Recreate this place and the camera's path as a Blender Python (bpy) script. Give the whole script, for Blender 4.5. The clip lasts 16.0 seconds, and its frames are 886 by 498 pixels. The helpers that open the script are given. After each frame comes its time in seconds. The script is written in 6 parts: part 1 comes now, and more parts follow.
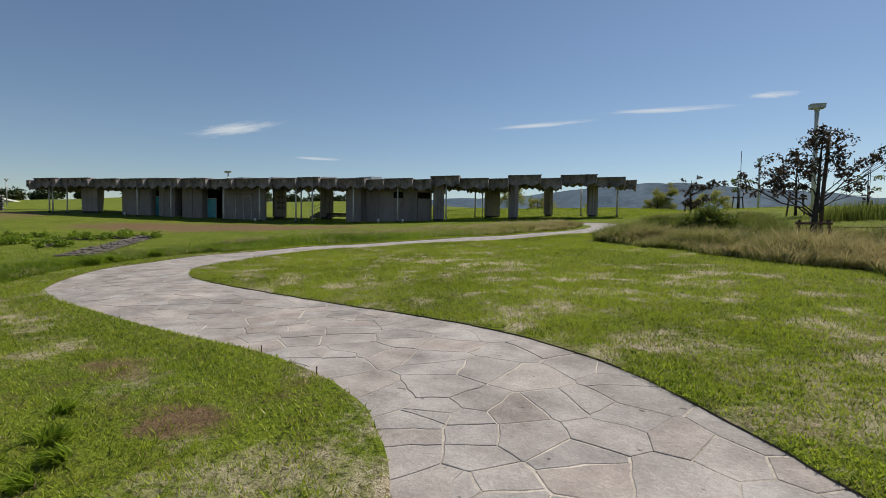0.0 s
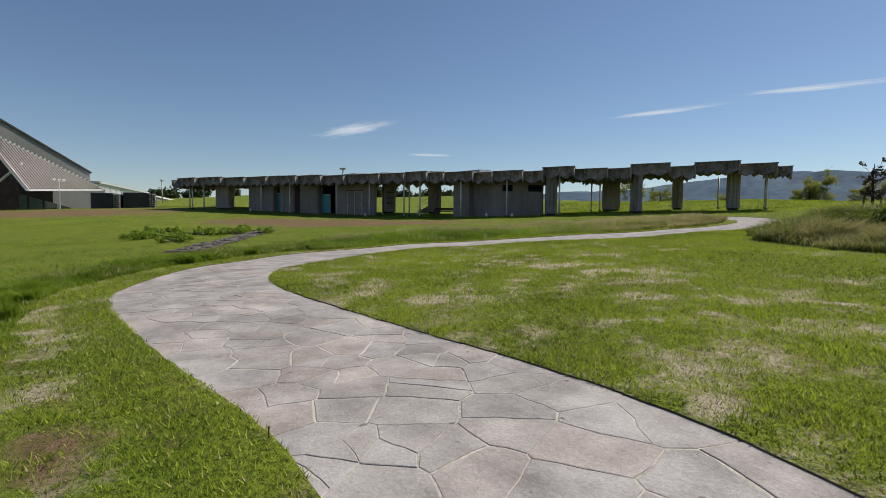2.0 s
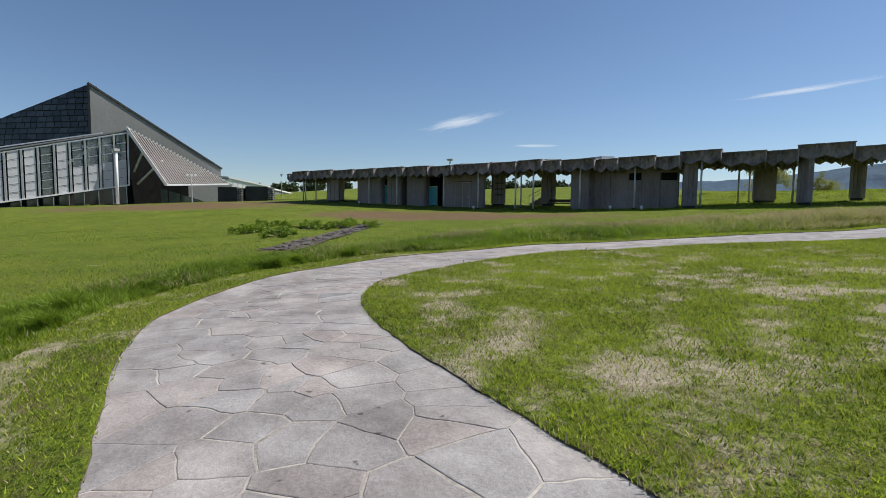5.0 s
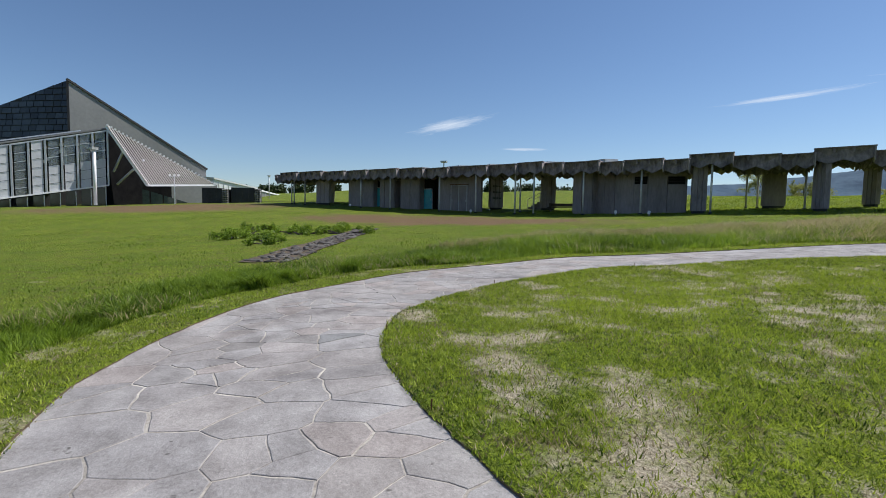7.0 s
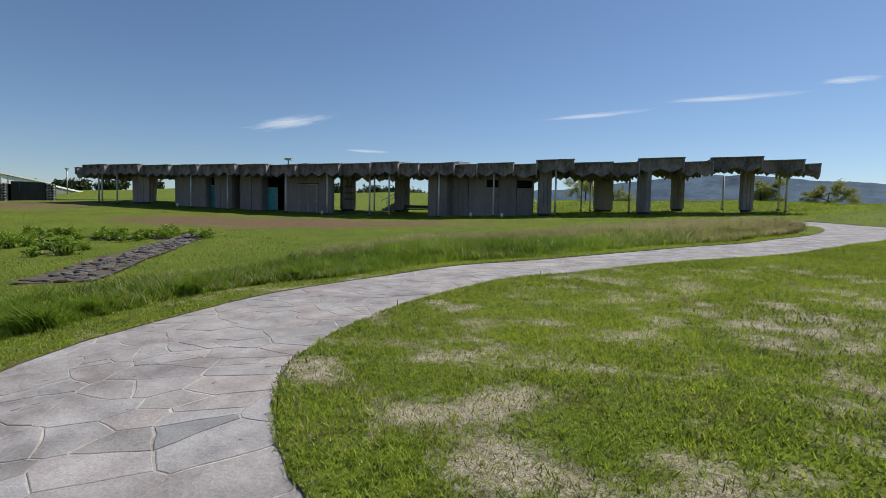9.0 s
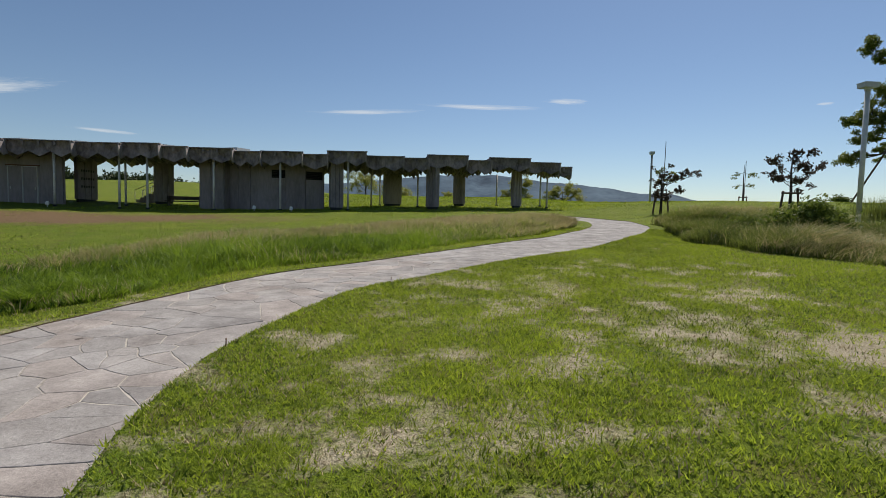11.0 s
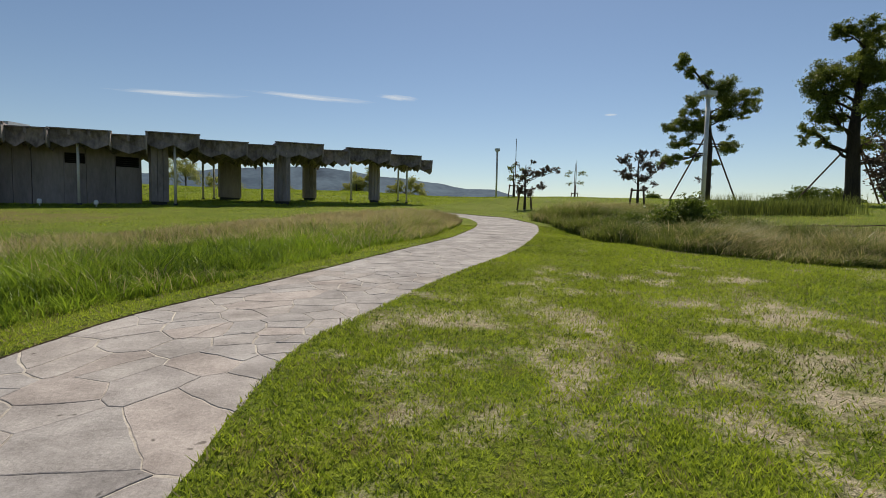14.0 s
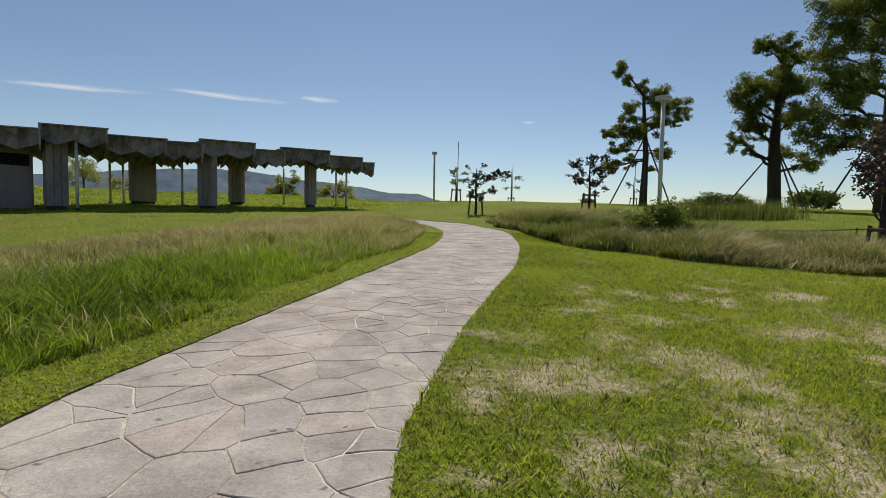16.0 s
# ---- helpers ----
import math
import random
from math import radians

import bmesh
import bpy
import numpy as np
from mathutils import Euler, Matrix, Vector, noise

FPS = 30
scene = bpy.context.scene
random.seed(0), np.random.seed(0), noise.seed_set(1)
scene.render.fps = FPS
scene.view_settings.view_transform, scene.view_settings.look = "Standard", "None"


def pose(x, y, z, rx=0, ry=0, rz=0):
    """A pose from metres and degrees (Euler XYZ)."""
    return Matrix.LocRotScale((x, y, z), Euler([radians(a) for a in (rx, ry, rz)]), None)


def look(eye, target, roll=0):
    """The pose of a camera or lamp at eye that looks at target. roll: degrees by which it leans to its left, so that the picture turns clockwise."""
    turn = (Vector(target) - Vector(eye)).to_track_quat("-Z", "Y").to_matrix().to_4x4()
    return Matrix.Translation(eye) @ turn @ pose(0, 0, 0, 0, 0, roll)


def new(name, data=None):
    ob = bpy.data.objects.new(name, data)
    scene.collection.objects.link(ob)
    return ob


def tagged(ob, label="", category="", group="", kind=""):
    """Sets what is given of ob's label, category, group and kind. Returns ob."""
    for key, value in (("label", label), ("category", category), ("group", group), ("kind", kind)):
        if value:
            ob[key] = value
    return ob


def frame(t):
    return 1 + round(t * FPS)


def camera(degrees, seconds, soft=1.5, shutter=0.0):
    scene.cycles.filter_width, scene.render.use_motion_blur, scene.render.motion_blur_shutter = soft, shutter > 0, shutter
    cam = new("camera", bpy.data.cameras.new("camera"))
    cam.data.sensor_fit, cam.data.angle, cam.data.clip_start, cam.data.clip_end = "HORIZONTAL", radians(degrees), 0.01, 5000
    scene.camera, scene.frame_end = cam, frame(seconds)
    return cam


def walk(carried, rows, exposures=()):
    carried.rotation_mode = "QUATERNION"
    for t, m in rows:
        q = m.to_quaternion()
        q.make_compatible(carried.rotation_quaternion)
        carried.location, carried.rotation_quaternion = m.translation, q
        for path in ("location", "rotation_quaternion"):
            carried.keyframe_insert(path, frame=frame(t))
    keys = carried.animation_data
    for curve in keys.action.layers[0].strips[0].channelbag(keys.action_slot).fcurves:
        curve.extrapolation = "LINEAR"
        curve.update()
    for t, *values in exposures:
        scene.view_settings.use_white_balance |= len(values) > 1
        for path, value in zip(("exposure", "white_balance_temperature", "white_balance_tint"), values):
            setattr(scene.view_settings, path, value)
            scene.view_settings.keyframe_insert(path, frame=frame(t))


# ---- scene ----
cam = camera(82.9, 16.0, soft=0.6)
METRES, EYE, TILT, LEAN, TURN = 18.5, 1.5, 0.0, 0.0, 37.9
ROWS = [
    (0.0, 0.0, 0.0, 0.0, 0.03, -2.53, -0.69),
    (0.5, 0.0032, 0.0328, 0.0019, 1.12, -2.93, -0.68),
    (1.0, -0.0011, 0.0652, 0.0021, 4.92, -3.06, -0.7),
    (1.5, -0.0027, 0.0976, 0.0022, 8.1, -3.14, -0.63),
    (2.0, -0.0083, 0.1294, 0.0026, 12.48, -3.3, -0.59),
    (2.5, -0.0181, 0.1592, 0.0037, 14.95, -3.54, -0.61),
    (3.0, -0.0266, 0.1901, 0.0049, 17.17, -3.73, -0.55),
    (3.5, -0.0429, 0.2183, 0.0052, 19.8, -3.96, -0.62),
    (4.0, -0.0586, 0.2472, 0.005, 21.14, -4.13, -0.61),
    (4.5, -0.078, 0.2754, 0.0053, 24.3, -4.33, -0.61),
    (7.0, -0.1827, 0.3959, 0.0108, 22.99, -3.99, -0.97),
    (7.5, -0.2025, 0.4185, 0.0113, 18.99, -3.68, -1.03),
    (8.0, -0.2224, 0.4428, 0.0111, 15.6, -3.53, -1.11),
    (8.5, -0.2431, 0.4633, 0.0119, 10.82, -3.34, -1.25),
    (9.0, -0.2575, 0.4882, 0.011, 5.39, -3.48, -1.15),
    (9.5, -0.2727, 0.5119, 0.0114, -0.23, -3.72, -1.26),
    (10.0, -0.2865, 0.5375, 0.0111, -7.66, -3.74, -1.36),
    (12.5, -0.331, 0.6806, 0.0138, -30.26, -3.74, -1.2),
    (13.0, -0.3333, 0.7092, 0.0144, -33.06, -3.83, -1.24),
    (13.5, -0.3337, 0.7384, 0.0154, -36.32, -3.84, -1.19),
    (14.0, -0.331, 0.7715, 0.0165, -38.35, -3.94, -1.15),
    (14.5, -0.3317, 0.8038, 0.0178, -40.36, -3.75, -1.18),
    (15.0, -0.3304, 0.8368, 0.0181, -42.8, -3.59, -1.12),
    (15.5, -0.3331, 0.8699, 0.0193, -44.79, -3.35, -1.22),
    (16.0, -0.3272, 0.899, 0.0189, -46.98, -3.3, -0.97),
]
walk(cam, [(t, pose(0, 0, EYE, TILT, LEAN, TURN) @ pose(METRES * x, METRES * y, METRES * z, 90 + pitch, roll, yaw)) for t, x, y, z, yaw, pitch, roll in ROWS], [(0.0, 0.03, 6900, 10), (3.0, 0.1, 6550, 11), (4.5, 0.16, 6400, 11), (7.0, 0.2, 6100, 11), (8.5, 0.1, 6150, 11), (10.0, 0.03, 6500, 10), (12.5, 0.05, 7000, 10), (16.0, 0.07, 7200, 10)])
# ---- world, sun, exposure ----
SUN_EL, SUN_AZ = 51.0, 10.0      # degrees; azimuth from +y towards +x
world = bpy.data.worlds.new("sky")
scene.world = world
world.use_nodes = True
wn = world.node_tree
sky = wn.nodes.new("ShaderNodeTexSky")
sky.sky_type = "NISHITA"
sky.sun_disc = False
sky.sun_elevation, sky.sun_rotation = radians(SUN_EL), radians(SUN_AZ)
sky.altitude, sky.air_density, sky.dust_density, sky.ozone_density = 500, 1.0, 0.25, 4.0
wn.links.new(sky.outputs[0], wn.nodes["Background"].inputs[0])
wn.nodes["Background"].inputs[1].default_value = 0.085
sun = new("sun", bpy.data.lights.new("sun", "SUN"))
sun.data.energy, sun.data.angle, sun.data.color = 5.0, radians(0.53), (1.0, 0.94, 0.84)
SUN_DIR = Vector((math.cos(radians(SUN_EL)) * math.sin(radians(SUN_AZ)), math.cos(radians(SUN_EL)) * math.cos(radians(SUN_AZ)), math.sin(radians(SUN_EL))))
sun.matrix_basis = look(SUN_DIR * 100, (0, 0, 0))


# ---- materials ----
def nodes_of(name):
    m = bpy.data.materials.new(name)
    m.use_nodes = True
    nt = m.node_tree
    return m, nt, nt.nodes["Principled BSDF"]


def ramp(nt, fac, stops):
    r = nt.nodes.new("ShaderNodeValToRGB")
    while len(r.color_ramp.elements) < len(stops):
        r.color_ramp.elements.new(0.5)
    for e, (p, c) in zip(r.color_ramp.elements, stops):
        e.position, e.color = p, (*c, 1)
    nt.links.new(fac, r.inputs[0])
    return r.outputs[0]


def noise_node(nt, scale, detail=4, stretch=(1, 1, 1), rough=0.6, coords="Object"):
    tc = nt.nodes.new("ShaderNodeTexCoord")
    mp = nt.nodes.new("ShaderNodeMapping")
    mp.inputs["Scale"].default_value = stretch
    nt.links.new(tc.outputs[coords], mp.inputs[0])
    n = nt.nodes.new("ShaderNodeTexNoise")
    n.inputs["Scale"].default_value, n.inputs["Detail"].default_value, n.inputs["Roughness"].default_value = scale, detail, rough
    nt.links.new(mp.outputs[0], n.inputs[0])
    return n.outputs[0]


def mix(nt, fac, a, b, blend="MIX"):
    x = nt.nodes.new("ShaderNodeMix")
    x.data_type, x.blend_type = "RGBA", blend
    for sock, v in ((x.inputs[0], fac), (x.inputs[6], a), (x.inputs[7], b)):
        if isinstance(v, (int, float)):
            sock.default_value = v
        elif isinstance(v, tuple):
            sock.default_value = (*v, 1)
        else:
            nt.links.new(v, sock)
    return x.outputs[2]


def bump(nt, bsdf, height, strength=0.3, distance=0.02):
    b = nt.nodes.new("ShaderNodeBump")
    b.inputs["Strength"].default_value, b.inputs["Distance"].default_value = strength, distance
    nt.links.new(height, b.inputs["Height"])
    nt.links.new(b.outputs[0], bsdf.inputs["Normal"])


def surface(name, dark, light, big=0.8, small=14, rough=0.8, metal=0.0, relief=0.25, depth=0.01, stretch=(1, 1, 1), vary=0.0, tints=()):
    """A weathered surface: two colours mixed by noise at two sizes, with fine relief."""
    m, nt, b = nodes_of(name)
    n1, n2 = noise_node(nt, big, 5, stretch), noise_node(nt, small, 6, stretch)
    add = nt.nodes.new("ShaderNodeMath")
    add.operation = "MULTIPLY_ADD"
    nt.links.new(n2, add.inputs[0])
    add.inputs[1].default_value = 0.6
    nt.links.new(n1, add.inputs[2])
    col = ramp(nt, add.outputs[0], [(0.55, dark), (1.0, light)])
    if vary:
        oi = nt.nodes.new("ShaderNodeObjectInfo")
        hsv = nt.nodes.new("ShaderNodeHueSaturation")
        mr = nt.nodes.new("ShaderNodeMapRange")
        mr.inputs[3].default_value, mr.inputs[4].default_value = 1 - vary, 1 + vary
        nt.links.new(oi.outputs["Random"], mr.inputs[0])
        nt.links.new(mr.outputs[0], hsv.inputs["Value"])
        nt.links.new(col, hsv.inputs["Color"])
        col = hsv.outputs[0]
        if tints:
            many = nt.nodes.new("ShaderNodeMath")
            many.operation = "MULTIPLY"
            many.inputs[1].default_value = 7.31
            fr = nt.nodes.new("ShaderNodeMath")
            fr.operation = "FRACT"
            nt.links.new(oi.outputs["Random"], many.inputs[0])
            nt.links.new(many.outputs[0], fr.inputs[0])
            col = mix(nt, 1.0, col, ramp(nt, fr.outputs[0], [(i / len(tints), c) for i, c in enumerate(tints)]), "MULTIPLY")
    nt.links.new(col, b.inputs["Base Color"])
    b.inputs["Roughness"].default_value, b.inputs["Metallic"].default_value = rough, metal
    if relief:
        bump(nt, b, n2, relief, depth)
    return m


def leafy(name, dark, light, thin=0.45, rough=0.55, clump=0.0):
    """Blades and leaves: colour by island, part of the light goes through."""
    m, nt, b = nodes_of(name)
    g = nt.nodes.new("ShaderNodeNewGeometry")
    n = noise_node(nt, 0.35, 3)
    s = nt.nodes.new("ShaderNodeMath")
    s.operation = "MULTIPLY_ADD"
    nt.links.new(g.outputs["Random Per Island"], s.inputs[0])
    s.inputs[1].default_value = 0.6
    nt.links.new(n, s.inputs[2])
    if clump:
        c = nt.nodes.new("ShaderNodeMath")
        c.operation = "MULTIPLY_ADD"
        nt.links.new(noise_node(nt, 11, 4, rough=0.65), c.inputs[0])
        c.inputs[1].default_value = clump
        shift = nt.nodes.new("ShaderNodeMath")
        shift.operation = "SUBTRACT"
        shift.inputs[1].default_value = clump / 2
        nt.links.new(s.outputs[0], shift.inputs[0])
        nt.links.new(shift.outputs[0], c.inputs[2])
        s = c
    col = ramp(nt, s.outputs[0], [(0.35, dark), (1.05, light)])
    nt.links.new(col, b.inputs["Base Color"])
    b.inputs["Roughness"].default_value = rough
    b.inputs["Specular IOR Level"].default_value = 0.25
    t = nt.nodes.new("ShaderNodeBsdfTranslucent")
    nt.links.new(col, t.inputs[0])
    mx = nt.nodes.new("ShaderNodeMixShader")
    mx.inputs[0].default_value = thin
    nt.links.new(b.outputs[0], mx.inputs[1])
    nt.links.new(t.outputs[0], mx.inputs[2])
    nt.links.new(mx.outputs[0], nt.nodes["Material Output"].inputs[0])
    return m


def turf_material():
    """Mown lawn, dry sandy patches and bare brown soil, placed by the mesh's dry and soil values."""
    m, nt, b = nodes_of("turf")
    at = nt.nodes.new("ShaderNodeAttribute")
    at.attribute_name = "dry"
    so = nt.nodes.new("ShaderNodeAttribute")
    so.attribute_name = "soil"
    n1, n2, n3, n4 = noise_node(nt, 0.5, 5), noise_node(nt, 8, 8, rough=0.72), noise_node(nt, 85, 5), noise_node(nt, 2.4, 7, rough=0.75)
    green = ramp(nt, n1, [(0.3, (0.125, 0.192, 0.016)), (0.7, (0.225, 0.275, 0.029))])
    n5 = noise_node(nt, 20, 5, rough=0.7)
    green = mix(nt, ramp(nt, n5, [(0.48, (0, 0, 0)), (0.62, (0.95, 0.95, 0.95))]), green, (0.040, 0.066, 0.010))
    green = mix(nt, ramp(nt, n3, [(0.48, (0, 0, 0)), (0.68, (0.9, 0.9, 0.9))]), green, (0.058, 0.070, 0.010))
    thatch = ramp(nt, n3, [(0.3, (0.055, 0.038, 0.018)), (0.7, (0.22, 0.165, 0.085))])
    green = mix(nt, ramp(nt, n4, [(0.50, (0, 0, 0)), (0.66, (0.7, 0.7, 0.7))]), green, thatch)
    straw = ramp(nt, n3, [(0.28, (0.20, 0.16, 0.10)), (0.60, (0.54, 0.475, 0.35))])
    straw = mix(nt, ramp(nt, n5, [(0.54, (0, 0, 0)), (0.66, (0.7, 0.7, 0.7))]), straw, thatch)
    earth = ramp(nt, n2, [(0.3, (0.085, 0.055, 0.03)), (0.7, (0.24, 0.165, 0.095))])

    def mask(value, edge):
        a = nt.nodes.new("ShaderNodeMath")
        a.operation = "MULTIPLY_ADD"
        nt.links.new(n2, a.inputs[0])
        a.inputs[1].default_value = edge
        nt.links.new(value, a.inputs[2])
        d = nt.nodes.new("ShaderNodeMath")
        d.operation = "SUBTRACT"
        d.inputs[1].default_value = edge / 2
        nt.links.new(a.outputs[0], d.inputs[0])
        return ramp(nt, d.outputs[0], [(0.36, (0, 0, 0)), (0.70, (1, 1, 1))])

    col = mix(nt, mask(at.outputs["Fac"], 1.1), green, straw)
    col = mix(nt, mask(so.outputs["Fac"], 0.8), col, earth)
    nt.links.new(col, b.inputs["Base Color"])
    b.inputs["Roughness"].default_value = 0.95
    b.inputs["Specular IOR Level"].default_value = 0.1
    bump(nt, b, n5, 1.0, 0.06)
    return m


TURF = turf_material()
def stone_material(name, dark, light):
    """Split paving stone: clouded grey, fine grit, small dark lichen spots, each slab a little different."""
    m = surface(name, dark, light, 2.2, 38, 0.9, 0, 0.7, 0.008, vary=0.07, tints=((1, 1, 1), (1.01, 0.99, 0.97), (0.96, 0.975, 0.99), (1.0, 1.0, 0.99), (0.91, 0.92, 0.93), (1.025, 0.98, 0.955)))
    nt, b = m.node_tree, m.node_tree.nodes["Principled BSDF"]
    col = b.inputs["Base Color"].links[0].from_socket
    grit = ramp(nt, noise_node(nt, 170, 3), [(0.36, (0.72, 0.72, 0.72)), (0.52, (1, 1, 1)), (0.70, (1.18, 1.17, 1.15))])
    col = mix(nt, 1.0, col, grit, "MULTIPLY")
    spots = ramp(nt, noise_node(nt, 9, 2, rough=0.4), [(0.235, (0.45, 0.44, 0.43)), (0.27, (1, 1, 1))])
    col = mix(nt, 1.0, col, spots, "MULTIPLY")
    stain = ramp(nt, noise_node(nt, 0.9, 6, (1, 1.7, 1), 0.7), [(0.36, (0.80, 0.79, 0.79)), (0.55, (1.06, 1.06, 1.06))])
    col = mix(nt, 1.0, col, stain, "MULTIPLY")
    nt.links.new(col, b.inputs["Base Color"])
    b.inputs["Specular IOR Level"].default_value, b.inputs["Roughness"].default_value = 0.12, 0.97
    return m


STONE = stone_material("paving_stone", (0.225, 0.209, 0.202), (0.41, 0.388, 0.376))
DARKSTONE = stone_material("dark_paving_stone", (0.16, 0.157, 0.153), (0.29, 0.285, 0.28))
MORTAR = surface("mortar", (0.16, 0.14, 0.12), (0.56, 0.515, 0.45), 1.3, 30, 0.9, 0, 0.6, 0.01)
SOIL = surface("cut_soil", (0.035, 0.024, 0.015), (0.13, 0.092, 0.055), 3, 30, 0.95, 0, 0.6, 0.02)
CONCRETE = surface("weathered_concrete", (0.175, 0.150, 0.149), (0.37, 0.325, 0.325), 0.6, 6, 0.85, 0, 0.3, 0.02, (1, 1, 0.35))
ROOFCON = surface("stained_concrete", (0.052, 0.043, 0.043), (0.29, 0.25, 0.252), 1.6, 6, 0.85, 0, 0.3, 0.02, (1, 1, 0.5))
WALLCON = surface("grey_wall_panel", (0.158, 0.136, 0.138), (0.29, 0.255, 0.26), 0.4, 7, 0.8, 0, 0.2, 0.01, (1, 1, 0.25))
CAPMETAL = surface("cap_roof_metal", (0.30, 0.33, 0.34), (0.42, 0.45, 0.46), 0.3, 8, 0.5, 0.3, 0.1)
PLINTH = surface("black_plinth", (0.015, 0.015, 0.015), (0.04, 0.04, 0.04), 1, 8, 0.8)
# Near black with hardly any gloss: shade of openings and recesses as colour.
DARK = surface("recess_shade", (0.004, 0.004, 0.005), (0.012, 0.012, 0.012), 1, 6, 1.0)
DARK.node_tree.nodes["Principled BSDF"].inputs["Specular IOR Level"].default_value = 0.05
POSTPAINT = surface("pale_post_paint", (0.42, 0.41, 0.38), (0.66, 0.65, 0.61), 1, 12, 0.5, 0.2, 0.1)
TEAL = surface("teal_door_paint", (0.02, 0.20, 0.26), (0.05, 0.36, 0.42), 1.0, 9, 0.45)
GALV = surface("galvanised_steel", (0.42, 0.43, 0.44), (0.62, 0.63, 0.64), 1, 14, 0.4, 0.6, 0.1)
GREYPOLE = surface("grey_pole_paint", (0.34, 0.34, 0.33), (0.48, 0.48, 0.47), 1, 10, 0.45, 0.1, 0.05)
BLACKTILE = surface("black_wall_tile", (0.018, 0.022, 0.03), (0.05, 0.058, 0.07), 0.2, 3, 0.4, 0, 0.1, 0.02, vary=0.55)
ZINC = surface("zinc_sheet", (0.16, 0.16, 0.155), (0.23, 0.23, 0.225), 0.05, 2, 0.5, 0.35, 0.05)
RIBMETAL = surface("ribbed_metal", (0.20, 0.19, 0.165), (0.32, 0.31, 0.275), 0.1, 3, 0.45, 0.4, 0.05)
WHITEMETAL = surface("white_metal", (0.62, 0.62, 0.61), (0.80, 0.80, 0.79), 0.3, 6, 0.4, 0.1, 0.05)
BLIND = surface("pale_blind", (0.42, 0.43, 0.44), (0.56, 0.57, 0.58), 0.15, 3, 0.7)
DRAINSTONE = surface("drain_cobble", (0.04, 0.035, 0.031), (0.145, 0.13, 0.115), 1.2, 8, 0.85, 0, 0.5, 0.02, vary=0.4)
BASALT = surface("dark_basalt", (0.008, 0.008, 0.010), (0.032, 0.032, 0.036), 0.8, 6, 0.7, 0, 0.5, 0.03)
RUBBLE = surface("rubble_stone", (0.10, 0.095, 0.09), (0.30, 0.29, 0.28), 1.2, 8, 0.85, 0, 0.5, 0.02, vary=0.35)
BARK = surface("bark", (0.012, 0.009, 0.007), (0.050, 0.039, 0.031), 2, 18, 0.9, 0, 0.7, 0.03, (1, 1, 0.25))
STAKE = surface("stake_wood", (0.035, 0.022, 0.014), (0.11, 0.07, 0.045), 2, 20, 0.85, 0, 0.4, 0.01, (1, 1, 0.2))
RUST = surface("rusty_steel", (0.06, 0.022, 0.012), (0.17, 0.07, 0.035), 8, 60, 0.85, 0.3, 0.5)
TIMBER = surface("dark_bench_timber", (0.03, 0.022, 0.016), (0.085, 0.06, 0.042), 2, 18, 0.8, 0, 0.3, 0.01, (1, 0.3, 1))
GRASS = leafy("lawn_blade", (0.036, 0.074, 0.007), (0.38, 0.46, 0.043), 0.5, 0.55, 1.9)
STRAWBLADE = leafy("dry_blade", (0.14, 0.10, 0.045), (0.50, 0.42, 0.25), 0.3, 0.55, 1.2)
TALL = leafy("tall_blade", (0.026, 0.066, 0.007), (0.26, 0.365, 0.033), 0.45, 0.42, 1.0)
BANKBLADE = leafy("bank_blade", (0.035, 0.062, 0.012), (0.20, 0.235, 0.050), 0.4, 0.45)
SEED = leafy("seed_head", (0.22, 0.18, 0.075), (0.50, 0.43, 0.22), 0.4)
LEAF = leafy("camphor_leaf", (0.026, 0.048, 0.009), (0.19, 0.225, 0.038), 0.45, 0.45)
REDLEAF = leafy("bronze_leaf", (0.022, 0.016, 0.012), (0.075, 0.055, 0.035), 0.3, 0.5)
BUSHLEAF = leafy("bush_leaf", (0.035, 0.070, 0.010), (0.17, 0.22, 0.035), 0.4)
PALELEAF = leafy("far_leaf", (0.11, 0.125, 0.03), (0.32, 0.33, 0.085), 0.55)
FOREST = leafy("far_wood", (0.018, 0.032, 0.012), (0.06, 0.085, 0.03), 0.2)
# The blue of distant haze is mixed into the hills' base colour.
HILL = surface("wooded_hill_haze_tint", (0.014, 0.044, 0.085), (0.062, 0.115, 0.168), 0.006, 0.03, 1.0, 0, 0.0)


def glass_material():
    m, nt, b = nodes_of("tinted_glass")
    b.inputs["Base Color"].default_value = (0.42, 0.47, 0.47, 1)
    b.inputs["Transmission Weight"].default_value, b.inputs["Roughness"].default_value = 0.85, 0.03
    return m


GLASS = glass_material()
DARKGLASS = surface("dark_green_glass", (0.010, 0.017, 0.016), (0.030, 0.045, 0.042), 0.2, 2, 0.04, 0, 0.0)


